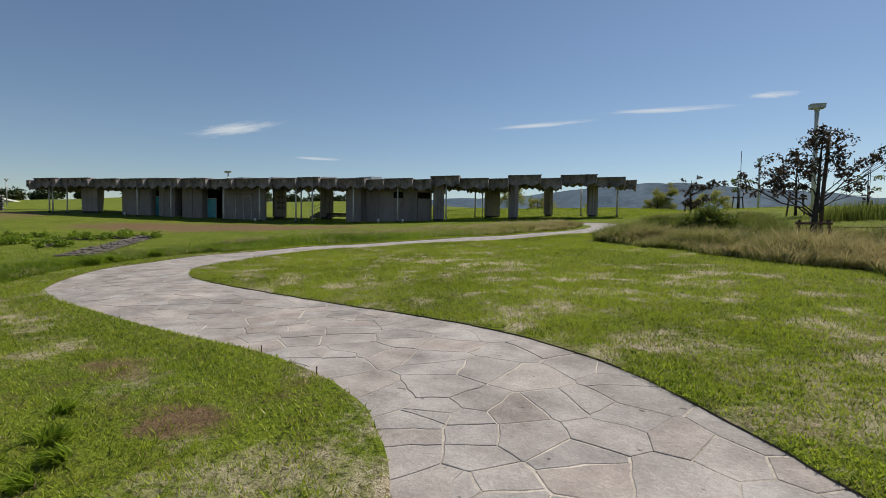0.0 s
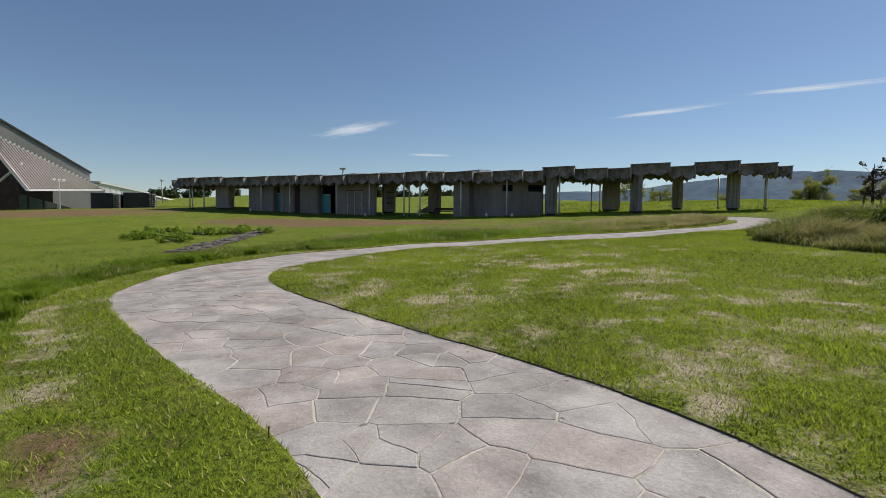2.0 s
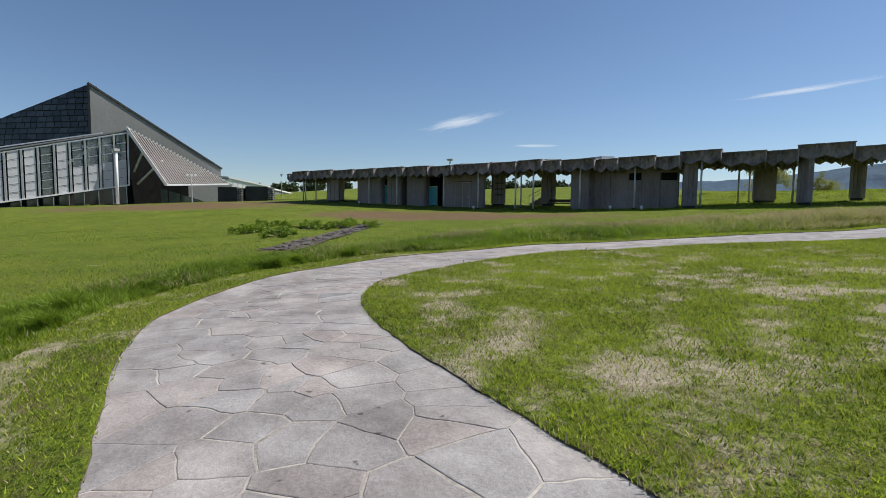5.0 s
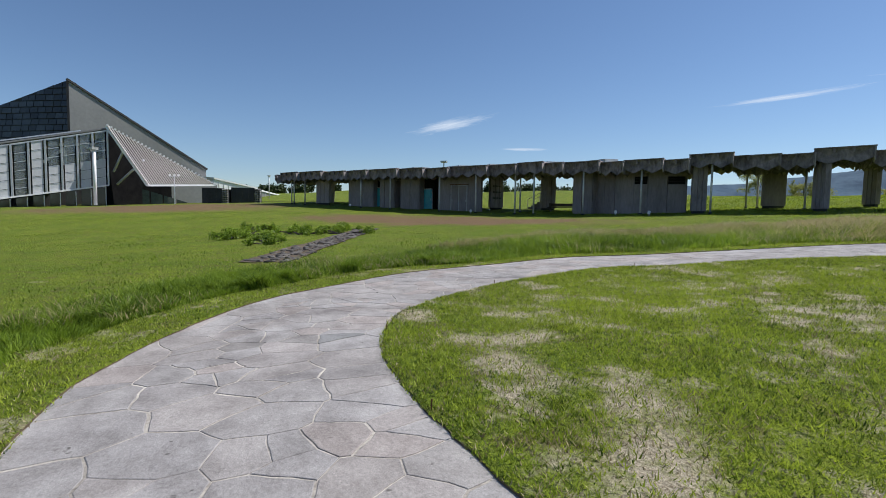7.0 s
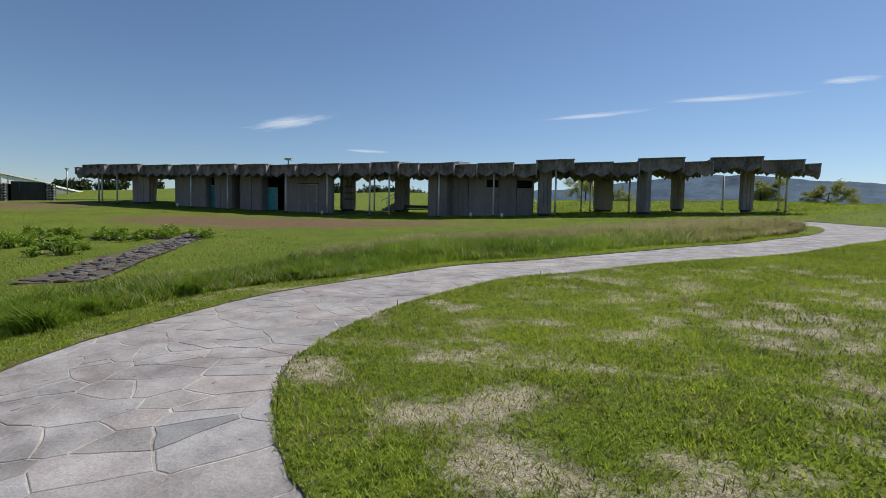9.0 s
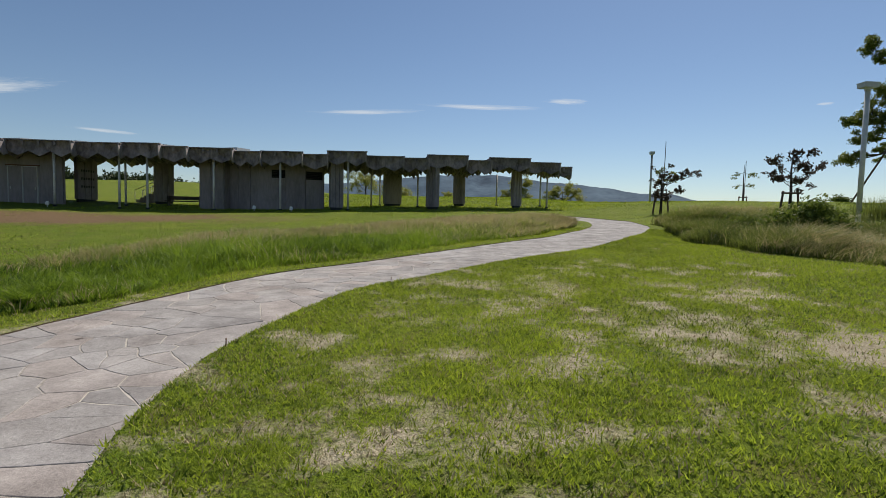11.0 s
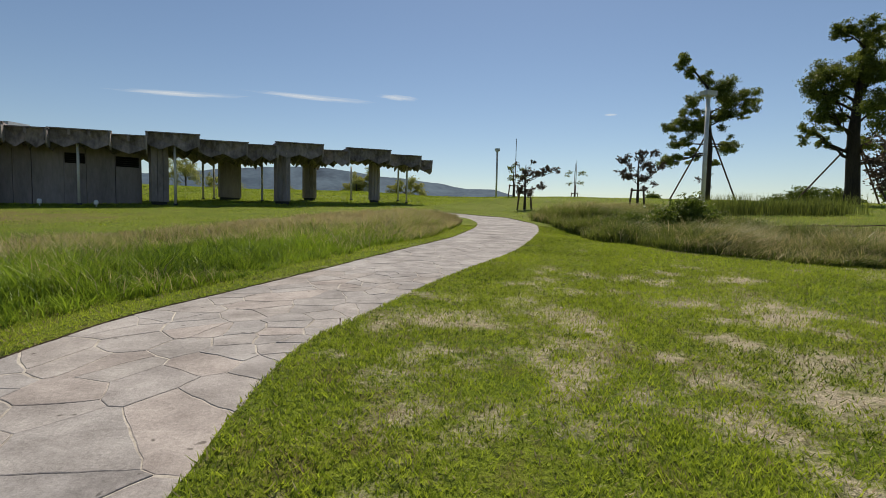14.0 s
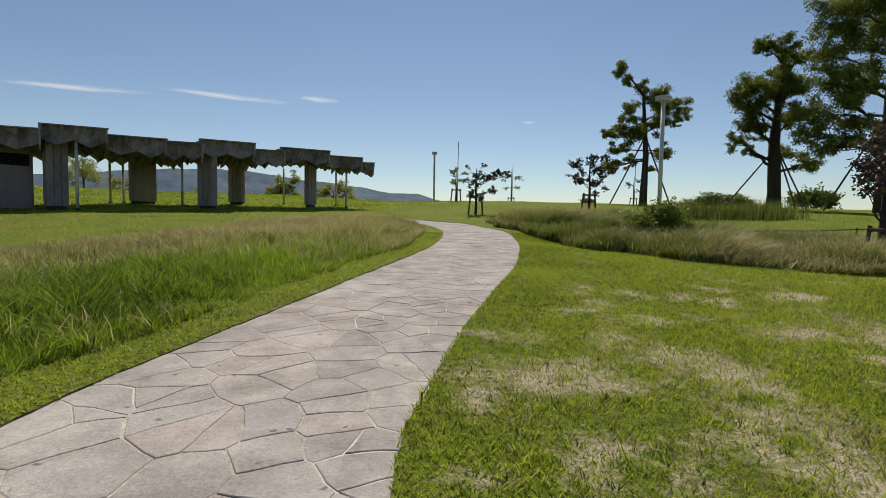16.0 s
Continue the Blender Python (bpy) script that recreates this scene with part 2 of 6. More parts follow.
# ---- builders ----
class Build:
    """Collects vertices and faces of one mesh."""

    def __init__(self):
        self.v, self.f = [], []

    def add(self, verts, faces):
        k = len(self.v)
        self.v += [tuple(p) for p in verts]
        self.f += [tuple(i + k for i in q) for q in faces]
        return self

    def prism(self, poly, z0, z1):
        """poly: plan points; z0, z1 numbers or lists of heights."""
        n = len(poly)
        a = z0 if isinstance(z0, (list, tuple)) else [z0] * n
        c = z1 if isinstance(z1, (list, tuple)) else [z1] * n
        vs = [(p[0], p[1], a[i]) for i, p in enumerate(poly)] + [(p[0], p[1], c[i]) for i, p in enumerate(poly)]
        return self.add(vs, [tuple(range(n))[::-1], tuple(range(n, 2 * n))] + [(i, (i + 1) % n, n + (i + 1) % n, n + i) for i in range(n)])

    def box(self, c, size, rz=0.0):
        x, y = math.cos(radians(rz)), math.sin(radians(rz))
        h = [s / 2 for s in size]
        pl = [(c[0] + a * h[0] * x - b * h[1] * y, c[1] + a * h[0] * y + b * h[1] * x) for a, b in ((-1, -1), (1, -1), (1, 1), (-1, 1))]
        return self.prism(pl, c[2] - h[2], c[2] + h[2])

    def beam(self, a, b, w, h=None):
        """A bar of rectangular section from a to b."""
        a, b = Vector(a), Vector(b)
        d = (b - a).normalized()
        up = Vector((0, 0, 1)) if abs(d.z) < 0.95 else Vector((1, 0, 0))
        s = d.cross(up).normalized() * (w / 2)
        t = s.normalized().cross(d).normalized() * ((h or w) / 2)
        vs = [p + i * s + j * t for p in (a, b) for i, j in ((-1, -1), (1, -1), (1, 1), (-1, 1))]
        return self.add(vs, [(3, 2, 1, 0), (4, 5, 6, 7), (0, 1, 5, 4), (1, 2, 6, 5), (2, 3, 7, 6), (3, 0, 4, 7)])

    def tube(self, pts, radii, n=8):
        pts = [Vector(p) for p in pts]
        k, rings = len(self.v), len(pts)
        for i, p in enumerate(pts):
            d = (pts[min(i + 1, rings - 1)] - pts[max(i - 1, 0)]).normalized()
            a = d.cross(Vector((0.3, 1, 0.2)) if abs(d.y) < 0.9 else Vector((1, 0, 0))).normalized()
            b = d.cross(a)
            r = radii[i] if isinstance(radii, (list, tuple)) else radii
            self.v += [tuple(p + r * (math.cos(2 * math.pi * j / n) * a + math.sin(2 * math.pi * j / n) * b)) for j in range(n)]
        for i in range(rings - 1):
            for j in range(n):
                q = k + i * n
                self.f.append((q + j, q + (j + 1) % n, q + n + (j + 1) % n, q + n + j))
        self.f += [tuple(range(k, k + n))[::-1], tuple(range(k + (rings - 1) * n, k + rings * n))]
        return self


def part(name, bld, material, parent=None, label="", smooth=False):
    """Links a Build (or a bmesh-made mesh) as one mesh object, under a thing or part if given."""
    if isinstance(bld, Build):
        me = bpy.data.meshes.new(name)
        me.from_pydata(bld.v, [], bld.f)
        bm = bmesh.new()
        bm.from_mesh(me)
        bmesh.ops.recalc_face_normals(bm, faces=bm.faces)
        bm.to_mesh(me)
        bm.free()
    else:
        me = bld
    me.materials.clear()
    me.materials.append(material)
    if smooth:
        me.polygons.foreach_set("use_smooth", [True] * len(me.polygons))
    ob = new(name, me)
    if parent is not None:
        ob.parent = parent
        if parent.parent is None:
            ob.matrix_parent_inverse = parent.matrix_basis.inverted()
    if label:
        ob["label"] = label
    return ob


def thing(name, place, label, category, group="", kind=""):
    ob = new(name)
    ob.empty_display_size = 0.3
    ob.location = place
    return tagged(ob, label, category, group, kind)


def tri_mesh(name, verts, loops_per=3):
    """A mesh of loose triangles from an array of shape (n, 3, 3)."""
    n = len(verts)
    me = bpy.data.meshes.new(name)
    me.vertices.add(n * 3)
    me.vertices.foreach_set("co", np.ascontiguousarray(verts, dtype=np.float32).ravel())
    me.loops.add(n * 3)
    me.loops.foreach_set("vertex_index", np.arange(n * 3, dtype=np.int32))
    me.polygons.add(n)
    me.polygons.foreach_set("loop_start", np.arange(0, n * 3, 3, dtype=np.int32))
    me.update(calc_edges=True)
    return me


def strip_mesh(name, left, right, tip):
    """A mesh of bent blades: arrays left, right of shape (n, k, 3) from root upwards, and tip (n, 3)."""
    n, k = left.shape[:2]
    allv = np.concatenate([left, right, tip[:, None, :]], axis=1)
    per = 2 * k + 1
    tris = []
    for i in range(k - 1):
        tris += [(i, k + i, k + i + 1), (i, k + i + 1, i + 1)]
    tris.append((k - 1, 2 * k - 1, 2 * k))
    idx = (np.arange(n)[:, None, None] * per + np.array(tris)[None]).reshape(-1)
    me = bpy.data.meshes.new(name)
    me.vertices.add(n * per)
    me.vertices.foreach_set("co", allv.astype(np.float32).ravel())
    me.loops.add(len(idx))
    me.loops.foreach_set("vertex_index", idx.astype(np.int32))
    me.polygons.add(len(idx) // 3)
    me.polygons.foreach_set("loop_start", np.arange(0, len(idx), 3, dtype=np.int32))
    me.update(calc_edges=True)
    return me


# ---- the lie of the land ----
def ss(a, b, x):
    t = np.clip((np.asarray(x, float) - a) / (b - a), 0, 1)
    return t * t * (3 - 2 * t)


def ground_z(x, y):
    x, y = np.asarray(x, float), np.asarray(y, float)
    ye = np.where(y < 52, y, 52 + 12 * np.tanh((y - 52) / 12))
    ye = np.where(ye > -40, ye, -40 + 15 * np.tanh((ye + 40) / 15))
    h = 0.045 * ye + 0.0002 * ye * np.abs(ye) + 2.2 * (1 - ss(-85, -35, x)) + 3.5 * (1 - ss(-190, -85, x))
    sd = (x + 9) * 0.848 + (y - 29) * 0.53
    h = h + 0.8 * ss(2, 17, sd) * ss(16, 26, y) * (1 - ss(46, 66, y)) - 3.0 * ss(85, 200, y)
    h = h + 0.75 * ss(48, 70, y) * (1 - ss(-25, -8, x))
    al, dd = (x + 6) * 0.78 - (y - 25) * 0.625, (x + 6) * 0.625 + (y - 25) * 0.78   # hollow behind the bank's edge
    h = h - 0.5 * np.exp(-(dd / 2.3) ** 2) * ss(-4, 1, al) * (1 - ss(14, 20, al))
    return h + 0.03 * np.sin(x * 0.9 + 1.3 * np.sin(y * 0.5)) * np.cos(y * 0.8)


def gz(x, y):
    return float(ground_z(x, y))


# centre line of the paved path, from behind the first step to the bend by the pavilion
WAY = [(7.2, -9.5), (4.2, -5.0), (2.0, -1.6), (0.7, 0.75), (-0.8, 2.55), (-2.6, 3.65), (-5.0, 4.1), (-8.2, 4.05), (-11.0, 4.1), (-13.1, 4.6), (-14.8, 5.8), (-15.7, 7.7),
       (-15.95, 9.8), (-15.9, 12.0), (-15.25, 14.2), (-14.6, 15.8), (-13.85, 17.6), (-12.85, 20.0), (-11.85, 22.9), (-11.2, 25.4), (-10.75, 28.2), (-10.85, 30.6), (-11.7, 33.0), (-13.6, 35.2), (-16.6, 36.9), (-19.5, 38.0)]
HALF = 1.24


def spline(pts, per=12):
    out = []
    for i in range(1, len(pts) - 2):
        p0, p1, p2, p3 = (np.array(pts[i + k]) for k in (-1, 0, 1, 2))
        for j in range(per):
            t = j / per
            out.append(0.5 * (2 * p1 + (p2 - p0) * t + (2 * p0 - 5 * p1 + 4 * p2 - p3) * t * t + (3 * p1 - p0 - 3 * p2 + p3) * t ** 3))
    return np.array(out)


LINE = spline(WAY)
SEG = np.linalg.norm(np.diff(LINE, axis=0), axis=1)
ARC = np.concatenate([[0], np.cumsum(SEG)])
TANG = np.gradient(LINE, axis=0)
TANG /= np.linalg.norm(TANG, axis=1)[:, None]
LEFT = np.stack([-TANG[:, 1], TANG[:, 0]], axis=1)
HEAD = np.unwrap(np.arctan2(TANG[:, 1], TANG[:, 0]))
CURVE = np.gradient(HEAD, ARC)


def half_width(a, side):
    """The paving's half width at arc length a, on the left (side > 0) or right."""
    left = np.interp(a, [9, 10.8, 13, 16, 21, 24, 28, 60], [1.2, 1.05, 1.1, 1.26, 1.34, 1.10, 1.25, 1.27])
    right = np.interp(a, [9, 12, 14.5, 18, 22, 24.5, 27.5, 31, 35, 60], [1.26, 1.32, 1.2, 1.25, 1.44, 1.5, 1.14, 1.08, 1.14, 1.2])
    return np.where(np.asarray(side) > 0, left, right)


def on_path(a, w):
    """World plan point at arc length a and w to the left of the centre line; w = HALF is the paving's edge."""
    w = np.asarray(w, float)
    h = half_width(a, w)
    w = np.where(np.abs(w) <= HALF, w * h / HALF, np.sign(w) * (np.abs(w) - HALF + h))
    x = np.interp(a, ARC, LINE[:, 0]) + w * np.interp(a, ARC, LEFT[:, 0])
    y = np.interp(a, ARC, LINE[:, 1]) + w * np.interp(a, ARC, LEFT[:, 1])
    return x, y


def path_coords(x, y):
    """Place across the path (left positive, HALF at the edge) and arc length, for arrays."""
    x, y = np.atleast_1d(np.asarray(x, float)), np.atleast_1d(np.asarray(y, float))
    w, a = np.empty(len(x)), np.empty(len(x))
    for k in range(0, len(x), 20000):
        dx, dy = x[k:k + 20000, None] - LINE[None, :, 0], y[k:k + 20000, None] - LINE[None, :, 1]
        d2 = dx * dx + dy * dy
        i = d2.argmin(axis=1)
        r = np.arange(len(i))
        side = dx[r, i] * LEFT[i, 0] + dy[r, i] * LEFT[i, 1]
        dist, h = np.sqrt(d2[r, i]), half_width(ARC[i], side)
        w[k:k + 20000] = np.sign(side) * np.where(dist < h, dist * HALF / h, dist - h + HALF)
        a[k:k + 20000] = ARC[i]
    return w, a


def vnoise(x, y, scale, seed=0):
    """Smooth value noise on arrays, 0 to 1."""
    x, y = np.asarray(x, float) * scale + seed * 17.3, np.asarray(y, float) * scale - seed * 9.1
    xi, yi = np.floor(x), np.floor(y)
    fx, fy = x - xi, y - yi
    fx, fy = fx * fx * (3 - 2 * fx), fy * fy * (3 - 2 * fy)

    def h(a, b):
        s = np.sin(a * 127.1 + b * 311.7 + seed * 74.7) * 43758.5453
        return s - np.floor(s)

    return (h(xi, yi) * (1 - fx) + h(xi + 1, yi) * fx) * (1 - fy) + (h(xi, yi + 1) * (1 - fx) + h(xi + 1, yi + 1) * fx) * fy


PAV0, PAVU, PAVN = np.array((-14.8, 46.8)), np.array((-0.881, -0.473)), np.array((0.473, -0.881))


def pav(s, d):
    """Plan point s metres along the pavilion's front from its end, d metres behind the front."""
    p = PAV0 + PAVU * s - PAVN * d
    return float(p[0]), float(p[1])


def dryness(x, y):
    """How bare and sandy the lawn is."""
    x, y = np.asarray(x, float), np.asarray(y, float)
    n = 0.24 * vnoise(x, y, 0.55, 1) + 0.36 * vnoise(x + 0.4 * y, y, 1.7, 2) + 0.40 * vnoise(x, y + 0.3 * x, 3.3, 3)
    w, a = path_coords(x.ravel(), y.ravel())
    w, a = w.reshape(x.shape), a.reshape(x.shape)
    inner = 0.13 * np.exp(-((w + 2.55) / 0.85) ** 2) * ss(13.5, 16, a) * (1 - ss(22.5, 25.5, a)) + 0.06 * np.exp(-((x + 10.0) / 4.2) ** 2 - ((y - 9.4) / 2.4) ** 2)
    near = 0.26 * np.exp(-((x + 2.65) / 0.55) ** 2 - ((y - 1.5) / 0.5) ** 2) + 0.15 * np.exp(-((x + 8.4) / 1.6) ** 2 - ((y - 2.0) / 0.5) ** 2) + 0.05 * np.exp(-((x + 2.5) / 5.0) ** 2 - ((y - 8.5) / 2.5) ** 2)
    track = 0.15 * np.exp(-((x + 9.6 - 0.25 * (y - 12)) / 0.6) ** 2) * ss(9, 12, y) * (1 - ss(20, 25, y)) + 0.13 * np.exp(-((x + 12.3 - 0.15 * (y - 12)) / 0.5) ** 2) * ss(9.5, 12, y) * (1 - ss(15, 18, y)) + 0.12 * np.exp(-((x + 6.8 - 0.3 * (y - 12)) / 0.5) ** 2) * ss(9, 12, y) * (1 - ss(18, 22, y))
    outside = -0.35 * ss(2.0, 4.0, w) - 0.16 * ss(1.2, 1.5, w) * ss(23, 27, a) - 0.25 * ss(16, 24, y)
    return 0.5 + 1.4 * (n - 0.5) + 0.95 * inner + near + track + outside - 0.15 - 0.05 * ss(10, 13, y)


def soilness(x, y):
    x, y = np.asarray(x, float), np.asarray(y, float)
    qx, qy = x - PAV0[0], y - PAV0[1]
    s, fr = qx * PAVU[0] + qy * PAVU[1], qx * PAVN[0] + qy * PAVN[1]
    n = 0.6 * vnoise(x, y, 0.25, 5) + 0.4 * vnoise(x, y, 1.1, 6)
    blob = np.exp(-((s - 34) / 18) ** 2 - ((fr - 9.5) / 6.0) ** 2)
    hallside = np.exp(-((x + 70) / 9) ** 2 - ((y - 4) / 17) ** 2) * 1.0
    dug = np.exp(-((x + 3.75) / 0.6) ** 2 - ((y - 1.65) / 0.3) ** 2) + 0.9 * np.exp(-((x + 5.5) / 0.7) ** 2 - ((y - 1.9) / 0.4) ** 2)
    return (blob * 1.15 + hallside) * (0.45 + 0.75 * n) + dug * (0.15 + 1.3 * vnoise(x, y, 4.5, 7))


# ---- ground ----
def axis(lo, hi, step, far):
    out = list(np.arange(lo, hi + step / 2, step))
    d, p, q = step, lo, hi
    while q < far:
        d *= 1.16
        q += d
        p -= d
        out += [q]
        out.insert(0, p)
    return np.array(out)


def make_ground():
    xs, ys = axis(-40, 6, 0.3, 3500), axis(-6, 44, 0.3, 3500)
    gx, gy = np.meshgrid(xs, ys)
    z = ground_z(gx, gy)
    w, a = path_coords(gx.ravel(), gy.ravel())
    w = np.abs(w.reshape(gx.shape))
    z = z - 0.12 * (1 - ss(HALF + 0.1, HALF + 0.6, w))
    ny, nx = gx.shape
    me = bpy.data.meshes.new("ground")
    co = np.stack([gx, gy, z], axis=-1).reshape(-1, 3)
    i = (np.arange(ny - 1)[:, None] * nx + np.arange(nx - 1)[None]).ravel()
    quads = np.stack([i, i + 1, i + nx + 1, i + nx], axis=1)
    me.vertices.add(len(co))
    me.vertices.foreach_set("co", co.astype(np.float32).ravel())
    me.loops.add(quads.size)
    me.loops.foreach_set("vertex_index", quads.astype(np.int32).ravel())
    me.polygons.add(len(quads))
    me.polygons.foreach_set("loop_start", np.arange(0, quads.size, 4, dtype=np.int32))
    me.polygons.foreach_set("use_smooth", np.ones(len(quads), dtype=bool))
    me.update(calc_edges=True)
    for key, val in (("dry", dryness(gx, gy)), ("soil", soilness(gx, gy))):
        me.attributes.new(key, "FLOAT", "POINT").data.foreach_set("value", val.astype(np.float32).ravel())
    return tagged(part("ground", me, TURF), "mown green lawn with sandy bare patches", "lawn", kind="structure")


ground = make_ground()


def make_verge(side):
    """The cut edge of the turf along the path: a low lip with a soil face towards the paving."""
    b, n = Build(), int(ARC[-1] / 0.12)
    rows = []
    for i in range(n):
        a = 0.06 + i * 0.12
        wob = 0.035 * (vnoise(a, side, 5.0, 8) - 0.5) + 0.05 * (vnoise(a, side, 0.7, 9) - 0.5)
        prof = [(HALF - 0.015 + wob, -0.10), (HALF - 0.003 + wob, 0.012), (HALF + 0.035 + wob, 0.026), (HALF + 0.35, 0.022), (HALF + 0.85, -0.02)]
        for w, dz in prof:
            x, y = on_path(a, side * w)
            rows.append((float(x), float(y), gz(x, y) + dz))
    faces = [(5 * i + j, 5 * i + j + 1, 5 * i + j + 6, 5 * i + j + 5) for i in range(n - 1) for j in range(4)]
    b.add(rows, faces)
    ob = part("lawn_verge", b, TURF, None)
    me = ob.data
    me.materials.append(SOIL)
    co = np.array(rows)
    for key, val in (("dry", dryness(co[:, 0], co[:, 1]) - 0.08), ("soil", soilness(co[:, 0], co[:, 1]))):
        me.attributes.new(key, "FLOAT", "POINT").data.foreach_set("value", val.astype(np.float32))
    me.polygons.foreach_set("material_index", [1 if k % 4 == 0 else 0 for k in range(len(faces))])
    return tagged(ob, "cut turf edge with dark soil beside the paving", "lawn edge", kind="structure")


make_verge(1)
make_verge(-1)


# ---- pavilion ----
def zigzag_roof_unit(s0, s1, zt):
    """One folded-plate roof unit: fascia with a zigzag lower edge and a pleated soffit behind."""
    b = Build()
    k = max(1, round((s1 - s0) / 1.25))
    cols = 2 * k + 1
    rows = 8
    deep = float(np.interp(s0, [0, 2, 4, 9, 16], [4.6, 5.6, 7.4, 8.7, 9.0]))
    rnd = random.Random(int(s0 * 100) + 7)
    grid = []
    for r in range(rows):
        line = []
        for c in range(cols):
            s = s0 + (s1 - s0) * c / (cols - 1)
            d = deep * r / (rows - 1) + (-0.35 + 0.5 * c / (cols - 1) if r == 0 else 0)
            low = (c + r) % 2 == 1
            if r == 0:
                z = zt - ((1.02 if low else 0.70) + rnd.uniform(-0.05, 0.05)) * min(1.0, 0.8 + 0.05 * s0)
            else:
                z = zt - (1.08 if low else 0.52) * min(1.0, 0.72 + 0.025 * s0) + 0.22 * r / (rows - 1) + rnd.uniform(-0.07, 0.09)
            ss_ = s + (rnd.uniform(-0.15, 0.15) if 0 < c < cols - 1 and r else 0)
            line.append((*pav(ss_, d), z))
        grid.append(line)
    vs = [p for line in grid for p in line]
    fs = []
    for r in range(rows - 1):
        for c in range(cols - 1):
            i = r * cols + c
            if (c + r) % 2:
                fs += [(i, i + 1, i + cols), (i + 1, i + cols + 1, i + cols)]
            else:
                fs += [(i, i + 1, i + cols + 1), (i, i + cols + 1, i + cols)]
    m = len(vs)
    for c in range(cols):
        s = s0 + (s1 - s0) * c / (cols - 1)
        vs.append((*pav(s, -0.35 + 0.5 * c / (cols - 1) + (0.16 if c % 2 else -0.02)), zt - 0.34 - 0.1 * (c % 2)))
    n = len(vs)
    tops = [(p[0], p[1], zt) for p in grid[0]] + [(p[0], p[1], zt - 0.05) for p in grid[-1]]
    vs += tops
    for c in range(cols - 1):
        a, d = m + c, m + c + 1
        if c % 2:
            fs += [(c, c + 1, a), (c + 1, d, a), (a, d, n + c + 1), (a, n + c + 1, n + c)]
        else:
            fs += [(c, c + 1, d), (c, d, a), (a, d, n + c), (d, n + c + 1, n + c)]
        q = (rows - 1) * cols
        fs.append((q + c, q + c + 1, n + cols + c + 1, n + cols + c))
        fs.append((n + c, n + c + 1, n + cols + c + 1, n + cols + c))
    for c in (0, cols - 1):
        fs.append(tuple(r * cols + c for r in range(rows)) + (n + cols + c, n + c, m + c))
    b.add(vs, fs)
    return b


def coping(s0, s1, zt):
    b = Build()
    b.prism([pav(s0 - 0.1, -0.55), pav(s1 + 0.05, -0.03), pav(s1 + 0.05, 0.28), pav(s0 - 0.1, -0.2)], zt + 0.003, zt + 0.07)
    return b


def ribs(s0, s1, zt):
    """Short ribs under the coping of a unit."""
    out = []
    k = max(2, round((s1 - s0) / 1.0))
    for i in range(k + 1):
        f = i / k
        s = s0 + 0.03 + (s1 - s0 - 0.06) * f
        d = -0.36 + 0.5 * f
        out.append(Build().prism([pav(s - 0.07, d - 0.13), pav(s + 0.07, d - 0.13), pav(s, d + 0.03)], zt - (0.62 if i in (0, k) else 0.3), zt + 0.05))
    return out


def end_plate(s0, zt):
    """The plate that closes a unit towards the sunny end, standing out before the fascia."""
    b = Build()
    prof = [(-0.62, zt + 0.06), (0.9, zt + 0.06), (0.9, zt - 0.6), (-0.2, zt - 1.0), (-0.5, zt - 0.8)]
    a = [(*pav(s0 - 0.05, d), z) for d, z in prof]
    c = [(*pav(s0 + 0.02, d), z) for d, z in prof]
    n = len(prof)
    b.add(a + c, [tuple(range(n)), tuple(range(n, 2 * n))[::-1]] + [(i, (i + 1) % n, n + (i + 1) % n, n + i) for i in range(n)])
    return b


pavilion = thing("pavilion", (*pav(32, 4), gz(*pav(32, 4))), "long grey concrete pavilion with a folded zigzag roof", "pavilion")
UNITS = [(-0.35, 0.6, 5.88), (0.6, 3.1, 6.16), (3.1, 6.2, 6.4), (6.2, 8.1, 6.1), (8.1, 11.1, 6.4), (11.1, 13.0, 6.08), (13.0, 15.8, 6.12), (15.8, 18.6, 6.36), (18.6, 20.4, 6.03),
         (20.4, 23.3, 6.14), (23.3, 25.2, 6.04), (25.2, 28.2, 6.17), (28.2, 30.0, 6.17), (30.0, 32.5, 6.3), (32.5, 35.4, 6.2), (35.4, 39.6, 6.2), (39.6, 42.5, 6.15), (42.5, 45.8, 6.22),
         (45.8, 49.9, 6.26), (49.9, 53.1, 6.25), (53.1, 56.7, 6.25), (56.7, 60.8, 6.35), (60.8, 64.2, 6.35), (64.2, 65.2, 6.1)]
for s0, s1, zt in UNITS:
    unit = part("roof_unit", zigzag_roof_unit(s0, s1, zt), ROOFCON, pavilion, "stained folded concrete roof unit")
    part("coping", coping(s0, s1, zt), ROOFCON, unit)
    for rb in ribs(s0, s1, zt):
        part("rib", rb, ROOFCON, unit)
    part("end_plate", end_plate(s0, zt), CONCRETE, unit, "pale end plate of a roof unit")

# raised roof lanterns set back from the front
for s0, s1 in ((25.0, 28.4), (30.2, 33.2), (36.2, 38.2), (39.8, 43.2), (45.5, 49.4), (50.3, 56.6)):
    b = Build()
    pl = [pav(s0 + 0.6, 3.0), pav(s0, 5.0), pav(s0 + 0.6, 7.2), pav(s1 - 0.6, 7.2), pav(s1, 5.0), pav(s1 - 0.6, 3.0)]
    b.prism(pl, 6.1, [6.72, 6.85, 6.8, 6.66, 6.62, 6.58])
    part("roof_cap", b, CAPMETAL, pavilion, "pale metal roof cap")


